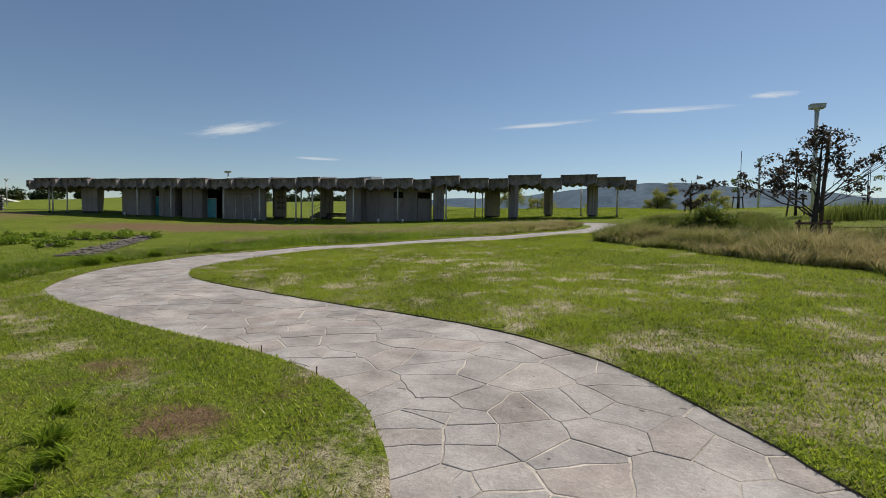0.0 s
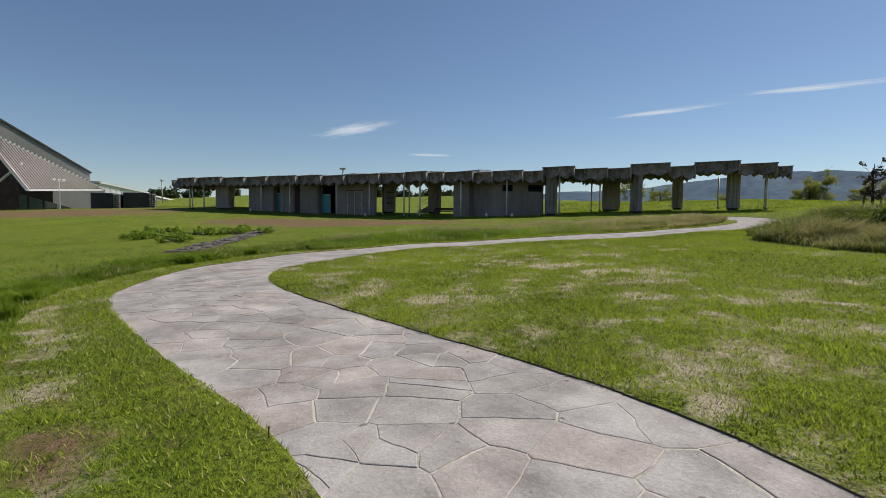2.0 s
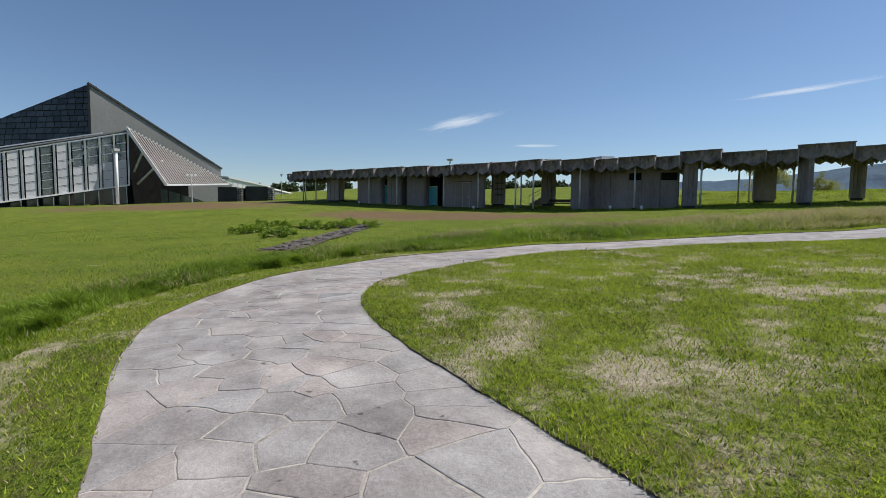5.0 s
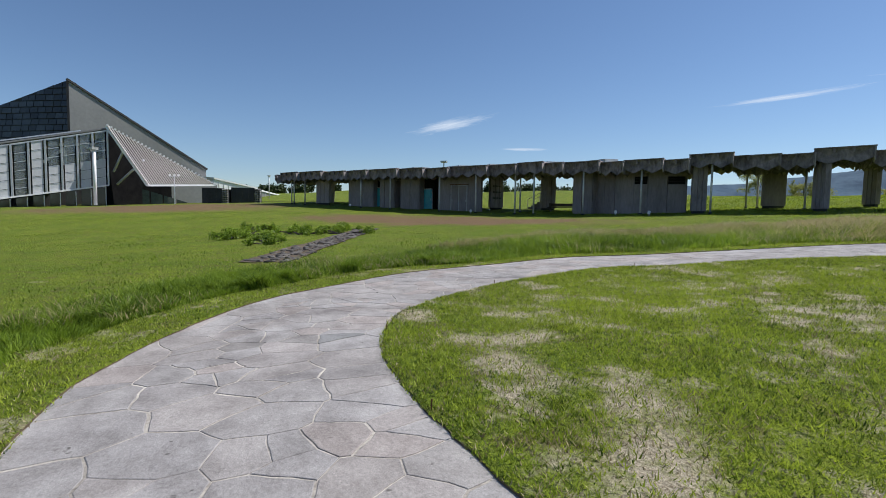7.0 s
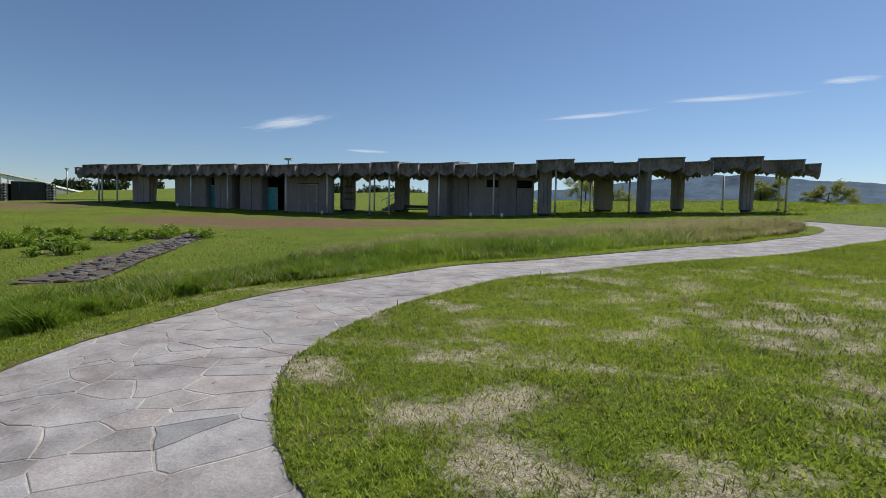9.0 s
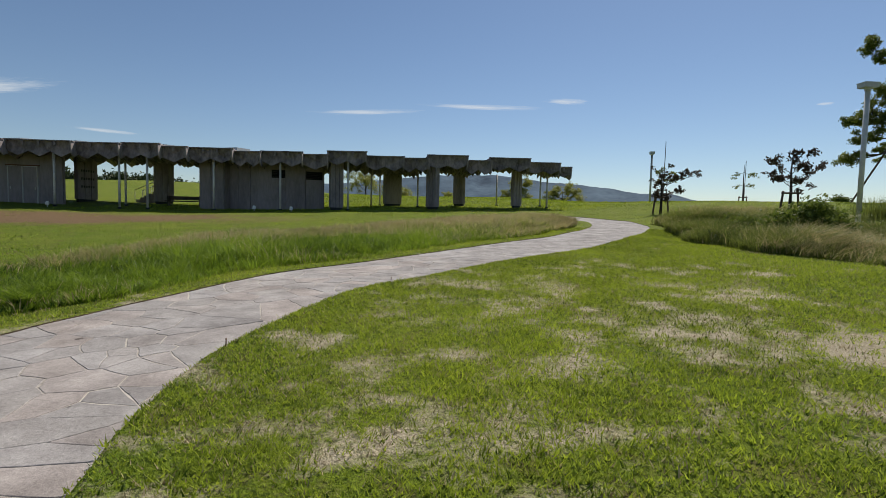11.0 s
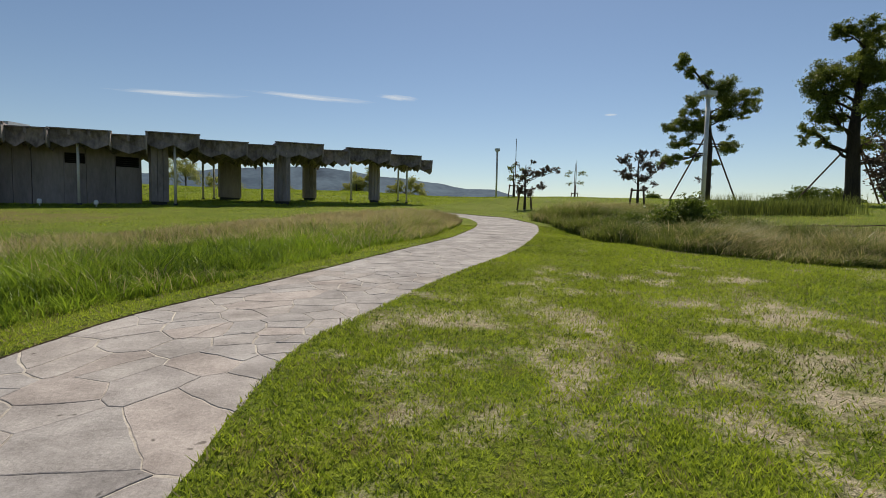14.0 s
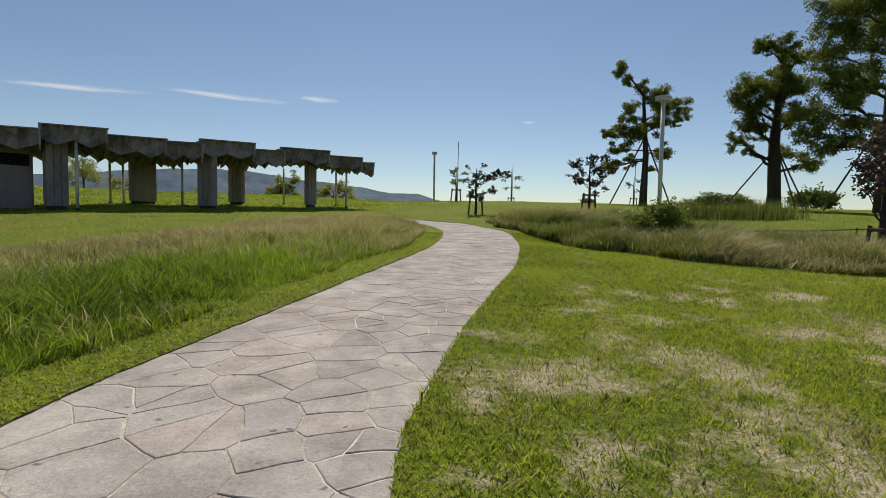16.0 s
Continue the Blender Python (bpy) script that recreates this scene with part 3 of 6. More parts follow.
def slab_column(p, q, thick=0.34, top=5.75, ribbed=True):
    """A broad pier with upright grooves on a recessed black plinth."""
    p, q = Vector((*p, 0)), Vector((*q, 0))
    d = (q - p).normalized()
    n = Vector((-d.y, d.x, 0))
    z0 = min(gz(p.x, p.y), gz(q.x, q.y))
    L = (q - p).length
    poly = []
    for side in (1, -1):
        cuts = [0, L] if not ribbed else [0, L * .3, L * .31, L * .36, L * .37, L * .63, L * .64, L * .69, L * .70, L]
        offs = [0, 0] if not ribbed else [0, 0, .06, .06, 0, 0, .06, .06, 0, 0]
        seq = list(zip(cuts, offs))
        for c, o in (seq if side == 1 else seq[::-1]):
            v = p + d * c + n * side * (thick / 2 - o)
            poly.append((v.x, v.y))
    col = part("pier", Build().prism(poly, z0 + 0.22, top), CONCRETE, pavilion, "grooved concrete pier")
    a, e = p + d * 0.08, q - d * 0.08
    o = n * (thick / 2 - 0.07)
    part("plinth", Build().prism([(v.x, v.y) for v in (a + o, e + o, e - o, a - o)], z0 - 0.15, z0 + 0.22), PLINTH, col)


for p, q in (((-31.45, 38.8), (-30.85, 39.65)), ((-30.85, 47.14), (-29.7, 48.4)), ((-25.04, 42.88), (-23.93, 42.07)), ((-25.1, 50.4), (-23.98, 49.6)), ((-19.08, 47.5), (-18.6, 48.5)),
             ((-46.62, 36.93), (-46.2, 38.35)), ((-50.6, 33.4), (-50.75, 35.1)), (pav(59.9, 2.0), pav(58.0, 2.2))):
    slab_column(p, q, ribbed=p[0] != -30.85)

# leaning bright slab near the far end
lean = Build()
x0, y0 = pav(61.7, 5.5)
zb = gz(x0, y0)
lean.add([(x0 - .55, y0 - .3, zb), (x0 + .55, y0 + .3, zb), (x0 + .35, y0 + .75, zb), (x0 - .75, y0 + .15, zb),
          (x0 - .6, y0 - .1, 5.7), (x0 + .5, y0 + .5, 5.7), (x0 + .3, y0 + .95, 5.7), (x0 - .8, y0 + .35, 5.7)],
         [(3, 2, 1, 0), (4, 5, 6, 7), (0, 1, 5, 4), (1, 2, 6, 5), (2, 3, 7, 6), (3, 0, 4, 7)])
part("pier", lean, CONCRETE, pavilion, "pale sunlit concrete pier")

for s, d in ((0.9, 1.3), (0.5, 3.9), (3.7, 6.6), (11.2, 5.2), (14.3, 8.6), (15.1, 8.2), (17.1, 0.25), (22.0, 0.3), (26.6, 0.3), (31.0, 0.3), (32.8, 0.3), (33.5, 3.0), (36.8, 0.2),
             (40.9, 0.2), (47.1, 0.2), (51.2, 0.2), (56.9, 7.5), (60.5, 0.6), (62.3, 0.5), (63.2, 0.9), (63.4, 8.2), (55.9, 8.3)):
    x, y = pav(s, d)
    z = gz(x, y)
    b = Build().tube([(x, y, z - 0.05), (x, y, 5.72)], 0.075, 10)
    po = part("post", b, POSTPAINT, pavilion, "slim pale steel post", True)
    part("post_foot", Build().tube([(x, y, z - 0.05), (x, y, z + 0.12)], 0.13, 10), PLINTH, po)


def wall_panel(a, c, z1, name="wall_panel", material=None, z0=None, thick=0.2):
    p, q = Vector((*pav(*a), 0)), Vector((*pav(*c), 0))
    d = (q - p).normalized()
    n = Vector((-d.y, d.x, 0)) * thick / 2
    p, q = p + d * 0.008, q - d * 0.008
    zz = min(gz(p.x, p.y), gz(q.x, q.y)) - 0.1 if z0 is None else z0
    return part(name, Build().prism([(v.x, v.y) for v in (p + n, q + n, q - n, p - n)], zz, z1), material or WALLCON, pavilion)


# closed rooms under the roof
MID = [(21.6, 7.5), (20.2, 5.0), (19.05, 2.35), (20.35, 2.0), (21.8, 1.95), (22.9, 2.0), (24.4, 2.0), (25.3, 2.3), (26.1, 2.75), (26.35, 2.1), (27.2, 2.0), (28.0, 2.2), (28.3, 5.0), (28.3, 7.5)]
for a, c in zip(MID, MID[1:]):
    wall_panel(a, c, 5.72)
wall_panel(MID[-1], MID[0], 5.72)
for a, c, zl, zh in (((21.85, 1.84), (22.85, 1.88), 4.42, 5.02), ((19.1, 2.22), (20.3, 1.89), 4.36, 4.98)):
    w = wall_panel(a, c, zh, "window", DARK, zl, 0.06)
    w["label"] = "dark louvred window strip"
    for i in range(5):
        z = zl + 0.08 + i * (zh - zl - 0.12) / 4
        sl = Build().prism([pav(a[0], a[1] - .06), pav(c[0], c[1] - .06), pav(c[0], c[1] - .03), pav(a[0], a[1] - .03)], z, z + 0.025)
        part("louvre", sl, PLINTH, w)
WEST = [(39.9, 7.0), (37.2, 2.1), (38.7, 2.2), (40.9, 2.3), (42.2, 2.1), (42.4, 3.2), (43.3, 3.2), (43.35, 2.9), (44.6, 2.9), (44.7, 2.1), (45.6, 1.75), (47.1, 2.1), (47.2, 4.2), (48.0, 4.2), (48.1, 2.2), (49.2, 1.9), (50.0, 2.1), (50.1, 2.8), (51.0, 2.8),
        (51.05, 2.1), (52.3, 1.9), (53.6, 2.0), (54.9, 2.3), (55.2, 6.5)]
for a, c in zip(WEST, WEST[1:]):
    # Walls deep in the recesses are painted near black for the shade there.
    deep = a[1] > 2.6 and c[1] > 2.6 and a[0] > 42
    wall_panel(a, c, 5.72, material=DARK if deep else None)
wall_panel(WEST[-1], WEST[0], 5.72)


def leaf_door(a, c, height, material, label):
    zg = gz(*pav(*a))
    dr = wall_panel(a, c, zg + height, "door", material, zg + 0.05, 0.06)
    dr["label"] = label
    m = (a[0] * 0.85 + c[0] * 0.15, a[1])
    x, y = pav(m[0], m[1] - 0.06)
    part("handle", Build().beam((x, y, zg + 0.95), (x, y, zg + 1.15), 0.035), GALV, dr)
    fr = Build()
    for s, d in (a, c):
        x, y = pav(s, d - 0.02)
        fr.beam((x, y, zg), (x, y, zg + height + 0.08), 0.07)
    fr.beam((*pav(a[0], a[1] - .02), zg + height + .05), (*pav(c[0], c[1] - .02), zg + height + .05), 0.07)
    part("door_frame", fr, GREYPOLE, dr)
    return dr


leaf_door((50.15, 2.66), (50.95, 2.66), 2.1, TEAL, "flat teal painted door")
leaf_door((43.45, 2.75), (44.55, 2.75), 2.1, TEAL, "teal painted door with pane")
leaf_door((38.85, 2.1), (39.8, 2.15), 2.55, WALLCON, "grey panelled double door leaf")
leaf_door((40.75, 2.18), (39.82, 2.15), 2.55, WALLCON, "grey panelled double door leaf")
part("lintel", Build().prism([pav(38.7, 2.02), pav(40.9, 2.12), pav(40.9, 2.2), pav(38.7, 2.1)], gz(*pav(39.8, 2)) + 2.62, gz(*pav(39.8, 2)) + 2.7), RUST, pavilion)

# painted marks that cannot be read on a pier
for r in range(3):
    for i in range(6):
        t = 0.18 + i * 0.12
        x, y = -50.6 - 0.15 * t + 0.178, 33.4 + 1.7 * t - 0.016
        z = 3.35 + r * 0.62
        part("painted_mark", Build().add([(x, y, z), (x - .012, y + .12, z + .02), (x - .012, y + .12, z + .2), (x, y, z + .17)], [(0, 1, 2, 3)]), PLINTH, pavilion, "faded dark painted mark")


# ---- steps, rail and bench by the pavilion ----
def steps_with_rail():
    ox, oy = pav(33.6, 8.5)
    t = thing("garden_steps", (ox, oy, gz(ox, oy)), "concrete steps with a pale steel handrail", "steps")
    for i in range(6):
        s = 34.6 - i * 0.32
        part("step", Build().prism([pav(s, 7.6), pav(s - 0.34, 7.6), pav(s - 0.34, 9.2), pav(s, 9.2)], gz(ox, oy) - 0.2, gz(ox, oy) + 0.17 * (i + 1)), CONCRETE, t)
    for d in (7.65, 9.15):
        a, c = pav(34.7, d), pav(32.6, d)
        rail = part("handrail", Build().tube([(*a, gz(ox, oy) + 0.95), (*c, gz(ox, oy) + 1.95)], 0.03, 8), POSTPAINT, t)
        for k in range(4):
            x, y = a[0] + (c[0] - a[0]) * k / 3, a[1] + (c[1] - a[1]) * k / 3
            part("baluster", Build().tube([(x, y, gz(ox, oy) + 0.34 * k - 0.1), (x, y, gz(ox, oy) + 0.95 + 0.333 * k)], 0.022, 6), POSTPAINT, rail)
    return t


steps_with_rail()


def bench(s, d):
    x, y = pav(s, d)
    z = gz(x, y)
    t = thing("bench", (x, y, z), "long dark timber bench under the roof", "bench")
    part("seat", Build().prism([pav(s - 1.4, d), pav(s + 1.4, d), pav(s + 1.4, d + .5), pav(s - 1.4, d + .5)], z + .36, z + .44), TIMBER, t)
    part("backrest", Build().prism([pav(s - 1.4, d + .5), pav(s + 1.4, d + .5), pav(s + 1.4, d + .56), pav(s - 1.4, d + .56)], z + .5, z + .8), TIMBER, t)
    for o in (-1.2, 1.15):
        part("leg", Build().prism([pav(s + o, d + .04), pav(s + o + .08, d + .04), pav(s + o + .08, d + .54), pav(s + o, d + .54)], z - .03, z + .82), TIMBER, t)


bench(29.9, 4.4)


def ground_light(x, y):
    z = gz(x, y)
    t = thing("ground_floodlight", (x, y, z), "small white ground floodlight in the grass", "floodlight", "floodlights before the pavilion")
    part("stem", Build().tube([(x, y, z - .03), (x, y, z + .16)], 0.03, 8), GALV, t)
    part("head", Build().tube([(x - .02, y, z + .14), (x - .02, y + .02, z + .3), (x - .01, y + .03, z + .38)], [.11, .12, .07], 10), WHITEMETAL, t)


for s, d in ((23.6, -0.9), (36.9, -0.5), (52.8, 0.2), (21.0, -1.5)):
    ground_light(*pav(s, d))


# ---- the hall, its forecourt and the low sheds behind ----
def quad_plate(a, b, c, d, thick):
    """A plate on four corners, thickened along its normal."""
    a, b, c, d = (Vector(v) for v in (a, b, c, d))
    n = (b - a).cross(d - a).normalized() * thick
    return Build().add([a, b, c, d, a - n, b - n, c - n, d - n], [(0, 1, 2, 3), (7, 6, 5, 4), (0, 4, 5, 1), (1, 5, 6, 2), (2, 6, 7, 3), (3, 7, 4, 0)])


def lerp(a, b, t):
    return tuple(a[i] + (b[i] - a[i]) * t for i in range(3))


def make_hall():
    h = thing("exhibition_hall", (-100, -6, gz(-100, -6)), "grey metal exhibition hall with steep gable and glass front", "hall")
    apex, low, lefttop = (-122.6, -11.0, 25.0), (-131.8, 12.3, 10.9), (-137.5, -30.0, 18.0)
    zf = 1.0
    part("gable_wall", Build().add([(apex[0], apex[1], zf), (low[0], low[1], zf), low, apex, (apex[0] - 3, apex[1] - 1, zf), (low[0] - 3, low[1] - 1, zf), (low[0] - 3, low[1] - 1, low[2]), (apex[0] - 3, apex[1] - 1, apex[2])],
         [(0, 1, 2, 3), (7, 6, 5, 4), (0, 4, 5, 1), (1, 5, 6, 2), (2, 6, 7, 3), (3, 7, 4, 0)]), ZINC, h, "plain grey zinc gable wall")
    part("gable_trim", Build().beam(lerp(apex, low, -0.01), lerp(apex, low, 1.01), 0.5, 0.35), BASALT, h)
    part("corner_trim", Build().beam((apex[0] + .1, apex[1] - .1, 8), (apex[0] + .1, apex[1] - .1, 25.1), 0.35), BASALT, h)
    # tiled flank
    fl = part("tiled_wall", Build().add([(apex[0], apex[1], zf), (lefttop[0], lefttop[1], zf), lefttop, apex, (apex[0] - 2, apex[1] + 1, zf), (lefttop[0] - 2, lefttop[1] + 1, zf), (lefttop[0] - 2, lefttop[1] + 1, lefttop[2]), (apex[0] - 2, apex[1] + 1, apex[2])],
              [(0, 1, 2, 3), (7, 6, 5, 4), (0, 4, 5, 1), (1, 5, 6, 2), (2, 6, 7, 3), (3, 7, 4, 0)]), BASALT, h, "wall of overlapping black tiles")
    rnd = random.Random(3)
    L = math.hypot(lefttop[0] - apex[0], lefttop[1] - apex[1])
    ux, uy = (lefttop[0] - apex[0]) / L, (lefttop[1] - apex[1]) / L
    nx, ny = -uy, ux
    if nx < 0:
        nx, ny = -nx, -ny
    tile_w, tile_h = 1.75, 1.1
    line = lambda t: 25.0 - 7.0 * t / L
    for r in range(16):
        z = 8.2 + r * tile_h
        c0 = -rnd.uniform(0.2, 1.2)
        while c0 < L:
            c1 = c0 + tile_w * rnd.uniform(0.8, 1.3)
            if z + 0.1 < line(c1) and c1 < L + 2:
                p = max(c0, 0.05)
                o0, o1 = 0.05, 0.22
                q = [(apex[0] + ux * t + nx * o, apex[1] + uy * t + ny * o, zz) for t, o, zz in ((p, o1, z), (c1 - .13, o1, z), (c1 - .13, o0, min(z + tile_h - .13, line(c1))), (p, o0, min(z + tile_h - .13, line(p))))]
                part("tile", quad_plate(*q, 0.05), BLACKTILE, fl)
            c0 = c1
    # glazed front block
    g = Vector((-93.6, -3.0, 0))
    l = Vector((-88.6, -27.0, 0))
    zt_r, zt_l = 13.2, 6.2
    sill_r, sill_l = 5.0, 0.2
    back = Vector((-14, -2, 0))

    def at_f(t, z):
        p = g + (l - g) * t
        return (p.x, p.y, z)

    top = lambda t: zt_r + (zt_l - zt_r) * t
    sill = lambda t: sill_r + (sill_l - sill_r) * t
    part("front_roof", Build().add([at_f(-.01, zt_r), at_f(1, zt_l), tuple(Vector(at_f(1, zt_l + .2)) + back), tuple(Vector(at_f(-.01, zt_r + .2)) + back), at_f(-.01, zt_r - .2), at_f(1, zt_l - .2), tuple(Vector(at_f(1, zt_l - .4)) + back), tuple(Vector(at_f(-.01, zt_r - .4)) + back)],
         [(0, 1, 2, 3), (7, 6, 5, 4), (0, 4, 5, 1), (1, 5, 6, 2), (2, 6, 7, 3), (3, 7, 4, 0)]), ZINC, h)
    part("inner_floor", Build().prism([at_f(0, 0)[:2], at_f(1, 0)[:2], tuple((Vector(at_f(1, 0)) + back)[:2]), tuple((Vector(at_f(0, 0)) + back)[:2])], 0.2, 1.5), CONCRETE, h)
    # Basalt black here paints in the dimness of the interior, not real stone.
    part("shaded_inner_wall", quad_plate(tuple(Vector(at_f(0, 1)) + back * .85), tuple(Vector(at_f(1, 1)) + back * .85), tuple(Vector(at_f(1, zt_l - .3)) + back * .85), tuple(Vector(at_f(0, zt_r - .3)) + back * .85), 0.3), BASALT, h)
    part("sill_beam", Build().beam(at_f(0, sill(0)), at_f(1, sill(1)), 0.5, 0.2), WHITEMETAL, h)
    part("head_beam", Build().beam(at_f(0, top(0) - .5), at_f(1, top(1) - .5), 0.3, 0.16), GALV, h)
    part("parapet_rail", Build().beam(tuple(Vector(at_f(0.12, top(.12) + .5)) + back * .3), tuple(Vector(at_f(1, top(1) + .9)) + back * .3), 0.2, 0.16), GALV, h)
    n = 14
    for i in range(n + 1):
        t = i / n
        part("mullion", Build().beam(at_f(t, sill(t)), at_f(t, top(t) - .5), 0.2, 0.4), GALV, h)
    for i in range(n):
        t0, t1 = i / n + .012, (i + 1) / n - .012
        hh0, hh1 = top(t0) - .5 - sill(t0), top(t1) - .5 - sill(t1)
        for r in range(6):
            a0, a1 = r / 6, (r + 1) / 6
            q = [at_f(t0, sill(t0) + hh0 * a0), at_f(t1, sill(t1) + hh1 * a0), at_f(t1, sill(t1) + hh1 * a1 - .1), at_f(t0, sill(t0) + hh0 * a1 - .1)]
            screened = (r < 3 and i != 5) or (i > 3 and i not in (5, 9))
            pane = part("screen" if screened else "pane", quad_plate(*q, 0.05), BLIND if screened else GLASS, h)
            pane.visible_shadow = False
            part("transom", Build().beam(q[3], q[2], 0.16, 0.1), GALV, pane)
        zb = 1.6
        q = [at_f(t0, zb), at_f(t1, zb), at_f(t1, max(zb + .1, sill(t1) - .2)), at_f(t0, max(zb + .1, sill(t0) - .2))]
        q = [tuple(Vector(p) + back * 0.06) for p in q]
        if sill(t1) > 2.2:
            part("pane", quad_plate(*q, 0.05), DARKGLASS, h)
            part("mullion", Build().beam(tuple(Vector(q[0]) + Vector((.12, 0, 0))), tuple(Vector(q[3]) + Vector((.12, 0, 0))), 0.1, 0.16), GALV, h)
    for t0, z0, t1, z1 in ((.01, 8.2, .13, 11.4), (.13, 11.4, .30, 7.8), (.125, 11.0, .125, 7.2), (.02, 10.9, .27, 10.2), (.2, 9.6, .2, 7.6)):
        part("brace", Build().beam(tuple(Vector(at_f(t0, z0)) + back * .12), tuple(Vector(at_f(t1, z1)) + back * .12), 0.35), WHITEMETAL, h)
    # ribbed canopy folded down to the ground
    A, B, C = (-93.6, -3.0, 13.3), (-86.8, 2.0, 4.9), (-93.6, 10.9, 5.6)
    can = part("canopy", Build().add([A, B, C, (A[0] - .5, A[1], A[2] + .15), (B[0] - .5, B[1], B[2] + .15), (C[0] - .5, C[1], C[2] + .15)], [(0, 1, 2), (5, 4, 3), (0, 3, 4, 1), (1, 4, 5, 2), (2, 5, 3, 0)]), RIBMETAL, h, "folded canopy of ribbed brown-grey metal")
    k = 30
    for i in range(k + 1):
        t = i / k
        a, b = lerp(A, C, t), lerp(B, C, t)
        off = Vector((0.14, -0.04, 0.12))
        part("canopy_rib", Build().beam(tuple(Vector(a) + off), tuple(Vector(b) + off), 0.16, 0.22), RIBMETAL, can)
        part("rib_end", Build().beam(tuple(Vector(a) + off * 1.6), tuple(Vector(a) + off * 1.6 + Vector((0.0, 0.22, -.08))), 0.28, 0.28), WHITEMETAL, can)
    part("canopy_edge", Build().beam(A, B, 0.45, 0.3), WHITEMETAL, can)
    part("canopy_edge", Build().beam(B, C, 0.22, 0.25), WHITEMETAL, can)
    # Porch walls carry the shade under the canopy in their near-black colour.
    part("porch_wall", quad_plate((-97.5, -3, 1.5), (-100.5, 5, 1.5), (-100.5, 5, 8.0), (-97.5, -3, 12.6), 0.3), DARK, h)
    part("porch_wall", quad_plate((-100.5, 5, 1.5), (-103, 12, 1.5), (-103, 12, 6.0), (-100.5, 5, 8.0), 0.3), ZINC, h)
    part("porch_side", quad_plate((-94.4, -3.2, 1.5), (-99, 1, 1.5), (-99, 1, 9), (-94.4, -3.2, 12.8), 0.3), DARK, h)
    part("porch_strut", Build().beam((-94.2, -2.0, 5.2), (-90.2, 1.5, 8.6), 0.22), GALV, h)
    part("porch_strut", Build().beam((-94.2, -2.4, 7.0), (-92.2, -.6, 11.0), 0.22), GALV, h)
    for i in range(6):
        t0, t1 = i / 6 + .01, (i + 1) / 6 - .01
        a, b = (-98.6, -1.6, 0), (-102.2, 9.2, 0)
        p, q = lerp(a, b, t0), lerp(a, b, t1)
        pane = part("porch_pane", quad_plate((p[0] + .5, p[1], 1.6), (q[0] + .5, q[1], 1.6), (q[0] + .5, q[1], 5.6 - 3.3 * t1), (p[0] + .5, p[1], 5.6 - 3.3 * t0), 0.06), DARKGLASS, h)
        pane.visible_shadow = False
    return h


make_hall()


def low_shed(name, a, b, za, zb, depth, wall, roof, label):
    """A long low shed with a shallow roof, walls, gutter and doors."""
    t = thing(name, (a[0], a[1], gz(*a)), label, "shed")
    d = Vector((b[0] - a[0], b[1] - a[1], 0)).normalized()
    n = Vector((-d.y, d.x, 0)) * depth
    z0 = min(gz(*a), gz(*b)) - 0.5
    part("wall", Build().prism([a, b, (b[0] + n.x, b[1] + n.y), (a[0] + n.x, a[1] + n.y)], z0, [za - .4, zb - .4, zb - .4, za - .4]), wall, t)
    part("roof", Build().add([(a[0] - n.x * .03, a[1] - n.y * .03, za - .35), (b[0] - n.x * .03, b[1] - n.y * .03, zb - .35), (b[0] + n.x, b[1] + n.y, zb + .3), (a[0] + n.x, a[1] + n.y, za + .3),
                              (a[0] - n.x * .03, a[1] - n.y * .03, za), (b[0] - n.x * .03, b[1] - n.y * .03, zb), (b[0] + n.x, b[1] + n.y, zb + .6), (a[0] + n.x, a[1] + n.y, za + .6)],
         [(0, 1, 2, 3), (7, 6, 5, 4), (0, 4, 5, 1), (1, 5, 6, 2), (2, 6, 7, 3), (3, 7, 4, 0)]), roof, t)
    for i in range(1, 9):
        p = (a[0] + (b[0] - a[0]) * i / 9, a[1] + (b[1] - a[1]) * i / 9)
        z = za + (zb - za) * i / 9
        part("wall_seam", Build().beam((p[0] - n.x * .004, p[1] - n.y * .004, z0), (p[0] - n.x * .004, p[1] - n.y * .004, z - .4), 0.12), roof, t)
    return t


low_shed("white_shed", (-124.3, 13.2), (-128.0, 22.5), 8.6, 7.0, 9, WHITEMETAL, WHITEMETAL, "low white metal shed behind the hall")
low_shed("dark_shed", (-128.5, 21.0), (-160.0, 36.5), 7.0, 5.9, 10, ZINC, WHITEMETAL, "long dark shed with a pale roof edge")


